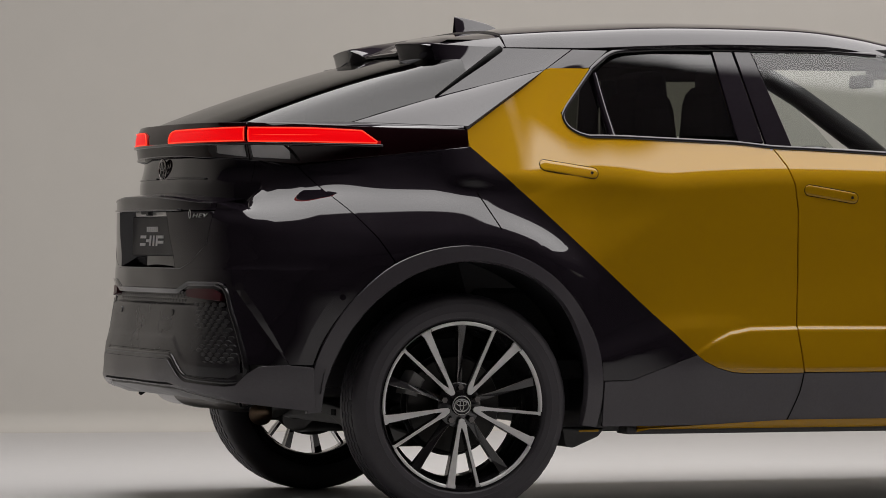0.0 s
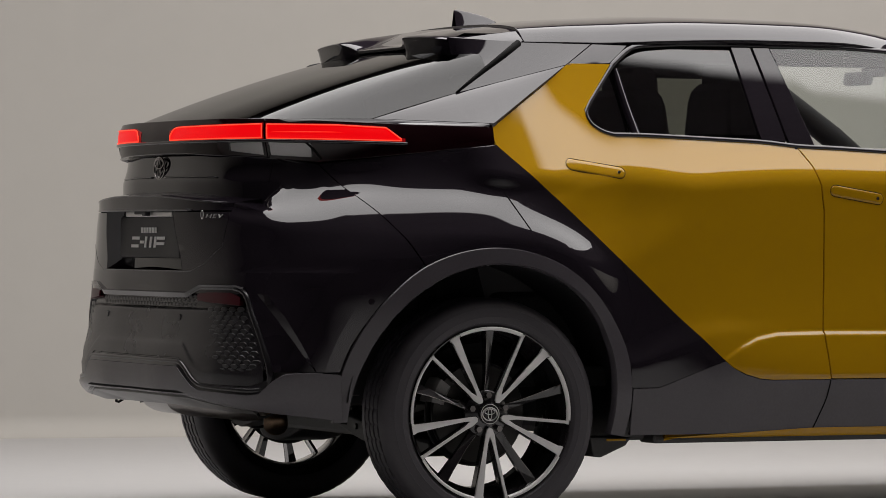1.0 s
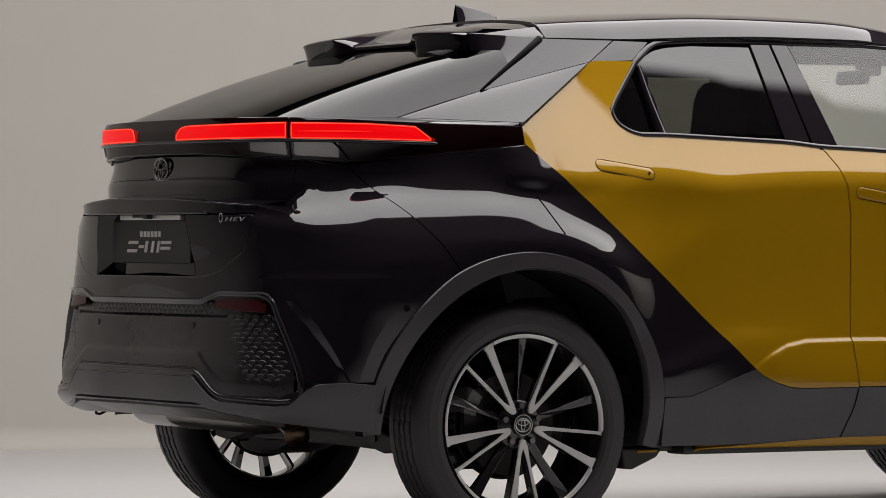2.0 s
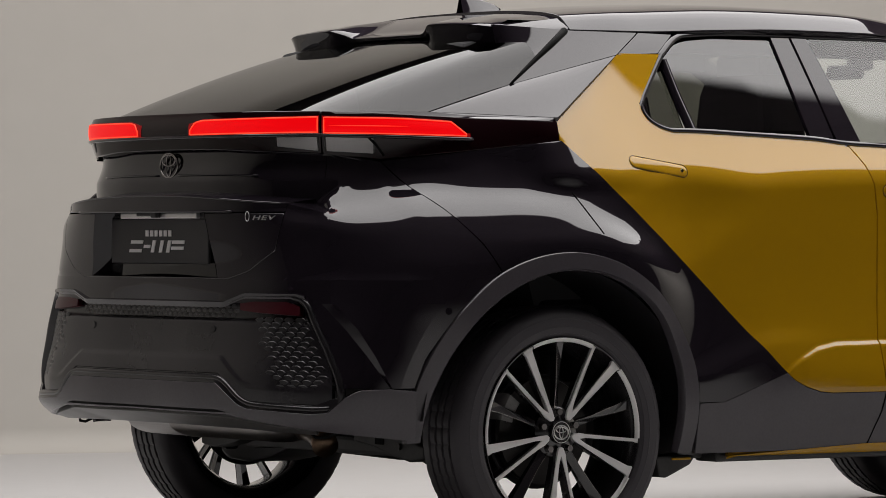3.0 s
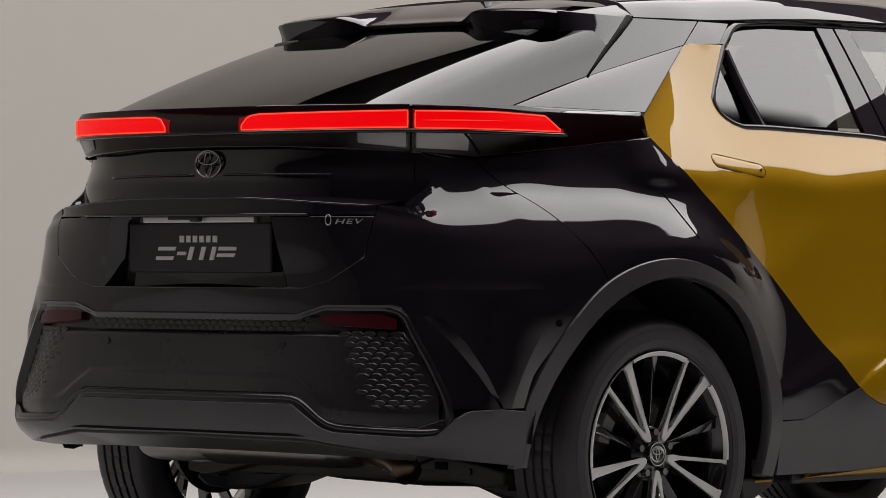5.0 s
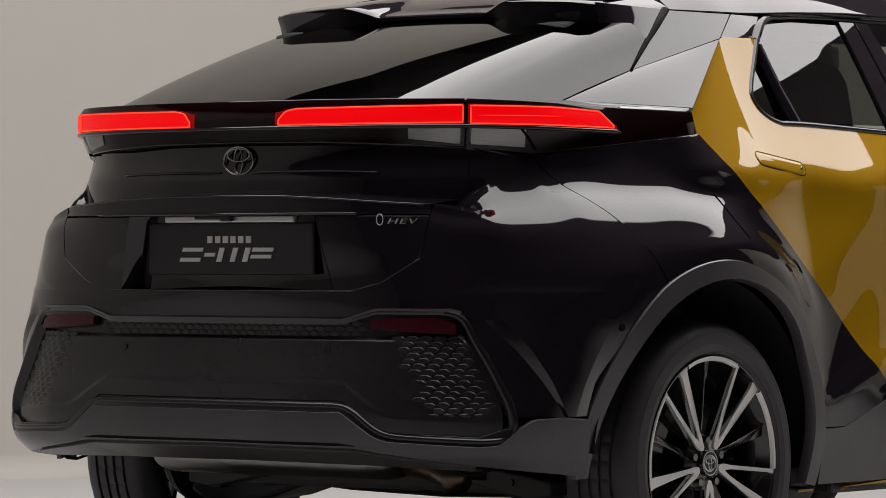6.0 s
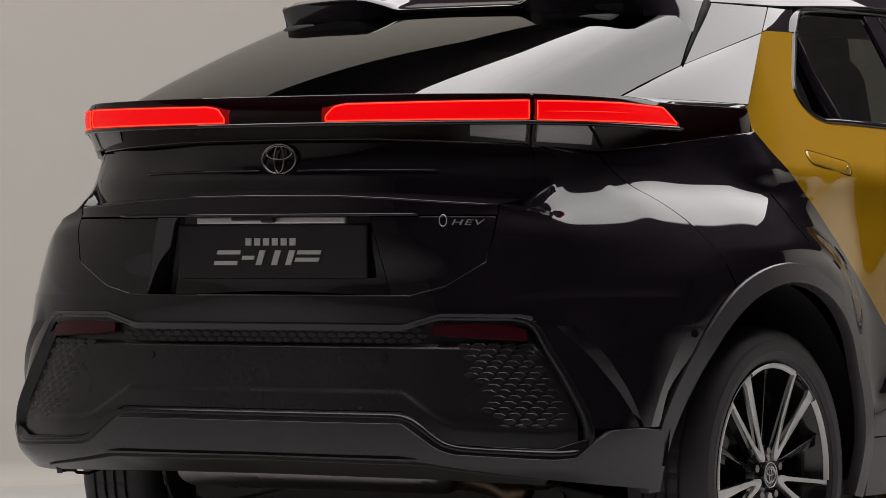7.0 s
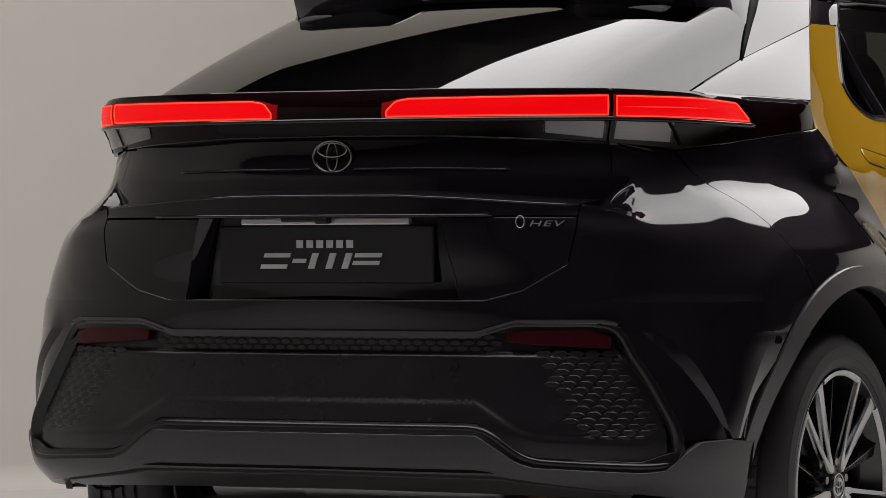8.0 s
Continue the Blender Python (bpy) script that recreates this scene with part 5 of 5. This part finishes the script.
def wheel_meshes():
    m = {}
    m["rim"] = lathe("rim", [(-0.006, 0.2615), (-0.0005, 0.2605), (-0.001, 0.2575), (-0.014, 0.2545), (-0.022, 0.249), (-0.045, 0.240), (-0.075, 0.224), (-0.165, 0.222), (-0.19, 0.240), (-0.205, 0.262)], 120)
    m["lip"] = []
    for k in range(5):
        c = math.radians(55 + 72 * k)
        a0, a1 = c + math.radians(12.0), c + math.radians(72 - 13.6)
        rows = []
        for x, r in ((-0.004, 0.2600), (0.0012, 0.2590), (0.0012, 0.2515), (-0.008, 0.2480)):
            rows.append([(x, r * math.cos(a), r * math.sin(a)) for a in np.linspace(a0, a1, 24)])
        m["lip"].append(sheet_mesh("lip", [np.array(rows)], gap=0, edges=False, flip=True))
    m["tyre"] = tyre_mesh()
    faces_ = []
    backs = []
    for k in range(5):
        c = math.radians(55 + 72 * k)
        for s in (1, -1):
            o = [(r, a + c, xf) for r, a, xf in arm(s)]
            faces_.append(prism("spoke", o, -0.012))
            o2 = [(r, a + c, xf - 0.0125) for r, a, xf in arm(s)]
            backs.append(prism("spoke_back", o2, -0.048))
    m["spokes"], m["backs"] = faces_, backs
    blades = []
    for k in range(5):
        c = math.radians(91 + 72 * k)
        # a broad twisted blade: one edge stands proud, the other lies back
        pts = [(0.058, -0.012, -0.042), (0.12, -0.014, -0.042), (0.20, -0.019, -0.034), (0.2515, -0.024, -0.026), (0.2525, 0.006, -0.020), (0.20, 0.003, -0.024), (0.12, 0.003, -0.030), (0.058, 0.008, -0.034)]
        o = [(polar(y, z)[0], polar(y, z)[1] + c, x) for y, z, x in pts]
        blades.append(prism("blade", o, -0.055))
        # Highlight on the blade's gloss edge, put in as a thin bright bead.
        edge = [(x + 0.0012, r * math.cos(a), r * math.sin(a)) for r, a, x in o[4:]]
        m.setdefault("blade_glints", []).append(tube("blade_glint", edge, 0.0011, 6))
    m["blades"] = blades
    hub = [(-0.055, 0.072), (-0.036, 0.070), (-0.031, 0.064), (-0.030, 0.045), (-0.026, 0.036), (-0.024, 0.0)]
    m["hub"] = lathe("hub", hub, 60)
    m["cap"] = lathe("hub_cap", [(-0.024, 0.0315), (-0.012, 0.0315), (-0.0095, 0.030), (-0.0095, 0.0275), (-0.0115, 0.0265), (-0.0115, 0.0)], 48)
    m["capring"] = joined(tube("cap_badge", [(-0.0105, 0.0235 * math.cos(a), 0.019 * math.sin(a)) for a in np.linspace(0, 2 * math.pi, 32, endpoint=False)], 0.002, 6, closed=True),
                          tube("cap_badge", [(-0.0100, 0.0165 * math.cos(a), 0.0065 + 0.0075 * math.sin(a)) for a in np.linspace(0, 2 * math.pi, 24, endpoint=False)], 0.0014, 6, closed=True),
                          tube("cap_badge", [(-0.0100, 0.006 * math.cos(a), 0.016 * math.sin(a)) for a in np.linspace(0, 2 * math.pi, 24, endpoint=False)], 0.0014, 6, closed=True),
                          lathe("cap_rim", [(-0.013, 0.0305), (-0.0085, 0.0300), (-0.0085, 0.0282), (-0.011, 0.0272)], 48))
    nuts = []
    for k in range(5):
        a = math.radians(19 + 72 * k)
        bm = bmesh.new()
        bmesh.ops.create_cone(bm, cap_ends=True, segments=6, radius1=0.0105, radius2=0.0095, depth=0.02, matrix=pose(-0.024, 0.056 * math.cos(a), 0.056 * math.sin(a), 0, 90, 0))
        me = bpy.data.meshes.new("wheel_nut")
        bm.to_mesh(me)
        bm.free()
        nuts.append(me)
    m["nuts"] = nuts
    m["disc"] = lathe("brake_disc", [(-0.098, 0.07), (-0.096, 0.147), (-0.102, 0.150), (-0.118, 0.147), (-0.118, 0.07), (-0.098, 0.07), (-0.09, 0.068), (-0.06, 0.066), (-0.055, 0.0)], 72)
    m["shield"] = lathe("dust_shield", [(-0.128, 0.06), (-0.130, 0.150), (-0.124, 0.157), (-0.124, 0.160), (-0.134, 0.160), (-0.136, 0.06)], 72)
    cal = []
    for a in np.linspace(math.radians(143), math.radians(168), 14):
        cal.append([(x, r * math.cos(a), r * math.sin(a)) for x, r in ((-0.13, 0.128), (-0.066, 0.128), (-0.056, 0.135), (-0.056, 0.172), (-0.066, 0.18), (-0.13, 0.18), (-0.13, 0.128))])
    m["caliper"] = sheet_mesh("brake_caliper", [np.array(cal)], gap=0, edges=False)
    return m


def tyre_mesh():
    n = 240
    prof = [(-0.010, 0.2605), (-0.003, 0.266), (0.002, 0.272), (0.0045, 0.2725), (0.0058, 0.278), (0.0076, 0.287), (0.0083, 0.2875), (0.0083, 0.2905), (0.0078, 0.291), (0.0073, 0.303), (0.0062, 0.312), (0.0067, 0.3125), (0.0058, 0.3155), (0.0047, 0.316), (0.000, 0.326), (-0.010, 0.3365), (-0.024, 0.3425), (-0.040, 0.3448), (-0.046, 0.3450), (-0.047, 0.338), (-0.055, 0.338), (-0.056, 0.3455), (-0.078, 0.3458),
            (-0.079, 0.338), (-0.088, 0.338), (-0.089, 0.3460), (-0.108, 0.3460), (-0.109, 0.338), (-0.118, 0.338), (-0.119, 0.3458), (-0.141, 0.3455), (-0.142, 0.338), (-0.150, 0.338), (-0.151, 0.3450), (-0.176, 0.3425), (-0.190, 0.3365), (-0.200, 0.326), (-0.206, 0.31), (-0.207, 0.293), (-0.203, 0.276), (-0.196, 0.2605)]
    verts, faces = [], []
    m = len(prof)
    for k in range(n):
        a = 2 * math.pi * k / n
        for j, (x, r) in enumerate(prof):
            cut = 0.0
            if k % 5 == 0 and (15 <= j <= 18 or 33 <= j <= 35):
                cut = 0.0012
            if (k + 2) % 5 == 0 and j in (21, 22, 25, 26, 29, 30):
                cut = 0.003
            verts.append((x, (r - cut) * math.cos(a), (r - cut) * math.sin(a)))
    for k in range(n):
        for j in range(m - 1):
            a, b = k * m + j, ((k + 1) % n) * m + j
            faces.append((a, b, b + 1, a + 1))
    me = mesh_from("tyre", verts, faces)
    bm = bmesh.new()
    bm.from_mesh(me)
    bmesh.ops.recalc_face_normals(bm, faces=bm.faces[:])
    bm.to_mesh(me)
    bm.free()
    me.set_sharp_from_angle(angle=radians(35))
    return me


WHEEL = wheel_meshes()
for k in ("rim", "hub", "cap", "capring", "disc", "caliper"):
    bm = bmesh.new()
    bm.from_mesh(WHEEL[k])
    bmesh.ops.recalc_face_normals(bm, faces=bm.faces[:])
    bm.to_mesh(WHEEL[k])
    bm.free()
    WHEEL[k].set_sharp_from_angle(angle=radians(40))


def wheel(x, y, flip, turn):
    """rim > tyre, spokes, hub cap, nuts, brake; all share their meshes."""
    rim = part("wheel", WHEEL["rim"], RIMBLACK, car, "gloss black alloy wheel with machined spokes")
    rim.matrix_local = pose(x, y, HUB_Z, turn, 0, 180 if flip else 0)
    part("tyre", WHEEL["tyre"], RUBBER, rim, "black low-profile tyre")
    for me in WHEEL["spokes"]:
        part("spoke", me, ALLOY, rim, "machined silver spoke face")
    for me in WHEEL["backs"]:
        part("spoke_back", me, RIMBLACK, rim)
    for me in WHEEL["blades"]:
        part("spoke_blade", me, RIMBLACK, rim, "thin gloss black spoke")
    # Chrome stands for the highlight; the blades themselves are all black.
    for me in WHEEL["blade_glints"]:
        part("blade_glint", me, CHROME, rim, "highlight along a black spoke, put in as a chrome bead")
    for me in WHEEL["lip"]:
        part("rim_lip", me, ALLOY, rim, "machined silver rim edge")
    part("hub", WHEEL["hub"], RIMBLACK, rim)
    part("hub_cap", WHEEL["cap"], RIMBLACK, rim, "black round hub cap")
    part("cap_badge", WHEEL["capring"], BRIGHT, rim, "chrome oval badge")
    for me in WHEEL["nuts"]:
        part("wheel_nut", me, CHROME, rim)
    part("brake_disc", WHEEL["disc"], STEEL, rim, "grey steel brake disc")
    part("dust_shield", WHEEL["shield"], MATT, rim, "matt black brake dust shield")
    part("brake_caliper", WHEEL["caliper"], CALIPER, rim, "silver-grey brake caliper")


wheel(0.893, 0, False, 0)
wheel(-0.893, 0, True, 25)
wheel(0.893, 2.64, False, 40)
wheel(-0.893, 2.64, True, 10)

# ---------------------------------------------------------------- under the car


def extruded(name, outline, x0, x1, bevel=0.006):
    """A side-view outline of (y, z) points drawn out across the car, with softened edges."""
    bm = bmesh.new()
    f = bm.faces.new([bm.verts.new((x0, y, z)) for y, z in outline])
    ext = bmesh.ops.extrude_face_region(bm, geom=[f])
    bmesh.ops.translate(bm, vec=(x1 - x0, 0, 0), verts=[v for v in ext["geom"] if isinstance(v, bmesh.types.BMVert)])
    bmesh.ops.recalc_face_normals(bm, faces=bm.faces[:])
    bmesh.ops.bevel(bm, geom=bm.edges[:], offset=bevel, segments=2, affect="EDGES", profile=0.5)
    me = bpy.data.meshes.new(name)
    bm.to_mesh(me)
    bm.free()
    return me


def liner(cy):
    rows = []
    for x in (0.875, 0.80, 0.66, 0.60):
        rows.append([(x, cy + 0.452 * math.cos(a), HUB_Z + 0.452 * math.sin(a)) for a in np.linspace(math.radians(-4), math.radians(175), 50)])
    back = [[(0.60, cy + r * math.cos(a), HUB_Z + r * math.sin(a)) for a in np.linspace(math.radians(-4), math.radians(175), 50)] for r in (0.452, 0.2, 0.12)]
    return sheet_mesh("wheel_arch_liner", [np.array(rows), np.array(back)], gap=0, edges=False)


for cy in (0, 2.64):
    both("wheel_arch_liner", liner(cy), MATT, car, "matt black wheel arch liner")
part("underbody", joined(box_mesh("underbody", (1.60, 1.72, 0.09), (0, 1.32, 0.300), 0.02), box_mesh("u", (1.06, 0.9, 0.12), (0, -0.02, 0.42), 0.03), box_mesh("u2", (1.2, 0.9, 0.1), (0, 2.7, 0.28), 0.02), box_mesh("u3", (1.15, 0.30, 0.22), (0, -0.52, 0.50), 0.03)), UNDER, car, "dark grey underbody trays")
both("sill_rail", box_mesh("sill_rail", (0.10, 1.62, 0.030), (0.81, 1.36, 0.262), 0.010), UNDER, car, "dark sill underside")
both("sill_end", box_mesh("sill_end", (0.012, 0.065, 0.007), (0.866, 0.421, 0.2605), 0.002), YELLOW, car, "small yellow end of the sill strip")
both("mud_flap", extruded("mud_flap", [(0.335, 0.268), (0.475, 0.268), (0.455, 0.243), (0.372, 0.208), (0.345, 0.212)], 0.74, 0.868), UNDER, car, "small dark flap ahead of the wheel")
part("silencer", lathe("silencer", [(-0.37, 0.0), (-0.37, 0.055), (-0.35, 0.075), (-0.12, 0.076), (-0.115, 0.079), (-0.105, 0.079), (-0.10, 0.076), (0.33, 0.075), (0.35, 0.055), (0.35, 0.0)], 40), SILENCER, car, "dull aluminised exhaust silencer").matrix_local = pose(0.0, -0.54, 0.356) @ Matrix.Diagonal((1, 1.5, 0.62, 1))
part("exhaust_pipe", tube("exhaust_pipe", [(0.30, -0.49, 0.350), (0.40, -0.51, 0.348), (0.47, -0.525, 0.338), (0.52, -0.54, 0.322), (0.545, -0.55, 0.308)], [0.030, 0.033, 0.035, 0.036, 0.036], 24), COPPER, car, "heat-browned exhaust tip turned down")
part("heat_shield", extruded("heat_shield", [(-0.62, 0.395), (-0.30, 0.40), (-0.30, 0.39), (-0.62, 0.385)], -0.55, 0.60, 0.003), SILENCER, car, "dull folded heat shield over the silencer")


def cross_plate(name, outline, y0, y1, bevel=0.006):
    """A rear-view outline of (x, z) points drawn out along the car."""
    me = extruded(name, outline, y0, y1, bevel)
    me.transform(Matrix(((0, 1, 0, 0), (1, 0, 0, 0), (0, 0, 1, 0), (0, 0, 0, 1))))
    me.flip_normals()
    return me


arm_bracket = both("rear_arm", cross_plate("rear_arm", [(0.24, 0.336), (0.43, 0.326), (0.53, 0.312), (0.595, 0.300), (0.595, 0.264), (0.52, 0.254), (0.44, 0.268), (0.34, 0.290), (0.24, 0.302)], -0.26, -0.19), UNDER, car, "dark pressed-steel arm behind the wheel")
for host, sx in zip(arm_bracket, (1, -1)):
    # The hole's shade is put in as a near-black block on the arm.
    part("arm_slot", box_mesh("arm_slot", (0.045, 0.006, 0.020), (sx * 0.375, -0.261, 0.308), 0.003), GROOVE, host, "dark slot in the arm")
    part("arm_bolt", disc_on((sx * 0.475, -0.262, 0.296), (0, -1, 0), 0.010, 0.010, "arm_bolt"), STEEL, host)
    part("arm_bush", box_mesh("arm_bush", (0.07, 0.05, 0.05), (sx * 0.545, -0.20, 0.276), 0.014, (0, 12, 0)), MATT, host, "black rubber bush")
both("lower_arm", cross_plate("lower_arm", [(0.20, 0.300), (0.42, 0.285), (0.60, 0.268), (0.70, 0.262), (0.72, 0.235), (0.68, 0.212), (0.56, 0.205), (0.44, 0.222), (0.34, 0.252), (0.20, 0.268)], -0.12, 0.06, 0.012), MATT, car, "black lower suspension arm")
spring_cups = both("spring_cup", lathe("spring_cup", [(-0.02, 0.0), (-0.02, 0.062), (0.012, 0.070), (0.018, 0.070), (0.018, 0.060), (-0.01, 0.052), (-0.01, 0.0)], 32), MATT, car, "black cup under the coil spring")
for cup, sx in zip(spring_cups, (1, -1)):
    cup.matrix_local = pose(sx * 0.50, -0.05, 0.262, 0, -90, 0)
both("shock_absorber", tube("shock_absorber", [(0.60, 0.10, 0.27), (0.59, 0.13, 0.42), (0.58, 0.16, 0.60)], [0.022, 0.026, 0.026], 14), UNDER, car, "dark shock absorber")
both("bumper_clip", tube("bumper_clip", [(0.60, -0.63, 0.346), (0.63, -0.635, 0.336), (0.67, -0.63, 0.337), (0.70, -0.615, 0.350)], 0.004, 8), GROOVE, car, "small black wire clip under the bumper")
part("rear_axle", tube("rear_axle", [(-0.66, 0.02, 0.30), (-0.3, 0.05, 0.27), (0, 0.06, 0.262), (0.3, 0.05, 0.27), (0.66, 0.02, 0.30)], 0.032, 16), UNDER, car, "dark rear axle beam")
both("suspension_spring", tube("suspension_spring", [(0.50 + 0.05 * math.cos(t), -0.05 + 0.05 * math.sin(t), 0.25 + 0.015 * t) for t in np.linspace(0, 4 * math.pi, 60)], 0.008, 8), UNDER, car, "black coil spring")
part("subframe", joined(box_mesh("subframe", (0.95, 0.07, 0.05), (0, 0.20, 0.275), 0.012), box_mesh("s", (0.95, 0.06, 0.05), (0, -0.16, 0.285), 0.012), box_mesh("s2", (0.07, 0.4, 0.05), (0.42, 0.02, 0.28), 0.012), box_mesh("s3", (0.07, 0.4, 0.05), (-0.42, 0.02, 0.28), 0.012)), UNDER, car, "dark rear subframe")

# ---------------------------------------------------------------- cabin and front


def seat(x, y):
    back = box_mesh("back", (0.52, 0.17, 0.82), (0, 0, 0), 0.06, (0, 0, 0), 3)
    for v in back.vertices:
        t = v.co.z / 0.82 + 0.5                                  # narrower and thinner toward the shoulders
        v.co = (x + v.co.x * (1.04 - 0.50 * t ** 3), y - 0.17 - 0.02 * t + v.co.y * (1.5 - 0.7 * t), 0.95 + v.co.z)
    base = part("seat", joined(box_mesh("seat", (0.50, 0.52, 0.18), (x, y + 0.2, 0.62), 0.05, (0, 0, 0), 3), back), FABRIC, car, "dark cloth seat")
    part("headrest", box_mesh("headrest", (0.25, 0.11, 0.21), (x, y - 0.175, 1.325), 0.045, (4, 0, 0), 3), FABRIC, base, "dark padded headrest")


for x in (0.37, -0.37):
    seat(x, 0.17)
    seat(x, 1.24)
part("cabin_floor", box_mesh("cabin_floor", (1.5, 2.6, 0.06), (0, 1.2, 0.45), 0.01), FABRIC, car)
part("parcel_shelf", box_mesh("parcel_shelf", (1.15, 0.5, 0.03), (0, -0.25, 1.08), 0.01), FABRIC, car, "black parcel shelf")
part("boot_lining", joined(box_mesh("boot_lining", (1.10, 0.75, 0.05), (0, -0.28, 0.62), 0.01), box_mesh("b", (1.0, 0.03, 0.30), (0, -0.52, 0.95), 0.01), box_mesh("c", (0.03, 0.75, 0.45), (0.58, -0.2, 0.85), 0.01), box_mesh("d", (0.03, 0.75, 0.45), (-0.58, -0.2, 0.85), 0.01)), FABRIC, car)
both("door_header", box_mesh("door_header", (0.05, 1.15, 0.07), (0.570, 1.02, 1.440), 0.012), FABRIC, car, "dark lining over the doors")
both("door_lining", sheet_mesh("door_lining", [strip([(0.5, 0.55), (1.11, 0.48)], [(0.5, 2.0), (1.07, 1.98)], 20, lambda y, z: on_side(y, z) - np.array([0.06, 0, 0]), 0.06)], gap=0), FABRIC, car, "dark door lining")
part("headlining", sheet_mesh("headlining", [np.array([[(x, y, 1.455 + 0.045 * (1 - (x / 0.6) ** 2)) for x in np.linspace(-0.58, 0.58, 12)] for y in np.linspace(0.25, 1.6, 10)])], gap=0), FABRIC, car, "dark headlining")
part("dashboard", box_mesh("dashboard", (1.4, 0.5, 0.30), (0, 2.1, 0.92), 0.09, (0, 0, 0), 3), FABRIC, car, "dark dashboard")
part("steering_wheel", tube("steering_wheel", [(-0.37 + 0.18 * math.cos(a), 1.75 + 0.07 * math.sin(a), 0.98 + 0.17 * math.sin(a)) for a in np.linspace(0, 2 * math.pi, 32, endpoint=False)], 0.016, 8, closed=True), FABRIC, car, "black steering wheel")
part("rear_view_mirror", joined(box_mesh("rear_view_mirror", (0.16, 0.03, 0.045), (0, 1.72, 1.392), 0.012, (-8, 0, 0)), box_mesh("stalk", (0.04, 0.08, 0.04), (0, 1.78, 1.42), 0.01)), MATT, car, "black interior mirror on the windscreen")
ws_lo = full([(0, 2.62, 1.03), (0.35, 2.57, 1.03), (0.62, 2.40, 1.04), (0.74, 2.22, 1.06)])
ws_hi = full([(0, 1.64, 1.505), (0.3, 1.635, 1.495), (0.5, 1.63, 1.47), (0.585, 1.625, 1.44)])
part("windscreen", sheet_mesh("windscreen", [ruled(ws_lo, ws_hi, 14, 40, 0.03, (0, 0.4, 0.9))], depth=0.005), SCREENGLASS, car, "clear windscreen")
both("windscreen_pillar", tube("windscreen_pillar", [(0.60, 1.55, 1.462), (0.63, 1.75, 1.36), (0.69, 2.0, 1.21), (0.755, 2.22, 1.06)], [0.034, 0.038, 0.042, 0.046], 12), MATT, car, "black windscreen pillar")
hood_lo = full([(0, 3.36, 0.90), (0.4, 3.30, 0.90), (0.68, 3.08, 0.915), (0.78, 2.9, 0.94)])
hood_hi = full([(0, 2.62, 1.035), (0.35, 2.57, 1.04), (0.62, 2.40, 1.06), (0.765, 2.2, 1.085)])
part("bonnet", sheet_mesh("bonnet", [ruled(hood_hi, hood_lo, 16, 50, 0.03)], depth=0.02), YELLOW, car, "sulphur yellow bonnet")


def front_end():
    zs = np.linspace(0.24, 0.93, 28)
    rows = []
    for z in zs:
        c = section(z)
        keep = c[(c[:, 1] > 2.64 + arch_y(z)) & (c[:, 0] >= 0)]
        s = np.concatenate([[0], np.cumsum(np.hypot(*np.diff(keep, axis=0).T))])
        u = np.linspace(0, s[-1], 30)
        half = np.stack([np.interp(u, s, keep[:, 0]), np.interp(u, s, keep[:, 1]), np.full(30, z)], 1)
        half[-1, 0] = 0
        rows.append(np.concatenate([half, half[-2::-1] * [-1, 1, 1]]))
    return sheet_mesh("front_bumper", [np.array(rows)], gap=0, flip=False)


part("front_bumper", front_end(), YELLOW, car, "sulphur yellow front bumper")
part("front_grille", box_mesh("front_grille", (1.15, 0.10, 0.26), (0, 3.44, 0.48), 0.03), MATT, car, "black lower front grille")
both("headlamp", tube("headlamp", [(0.78, 3.0, 0.86), (0.68, 3.2, 0.85), (0.5, 3.38, 0.83)], [0.02, 0.035, 0.03], 12), LENS, car, "slim clear headlamp")
for s in (1, -1):
    mm = box_mesh("door_mirror", (0.20, 0.11, 0.13), (s * 0.98, 1.92, 1.13), 0.035, (0, 0, -10 * s), 3)
    dm = part("door_mirror", mm, BLACK, car, "gloss black door mirror")
    part("mirror_arm", box_mesh("mirror_arm", (0.14, 0.06, 0.04), (s * 0.86, 1.95, 1.09), 0.012), BLACK, dm)
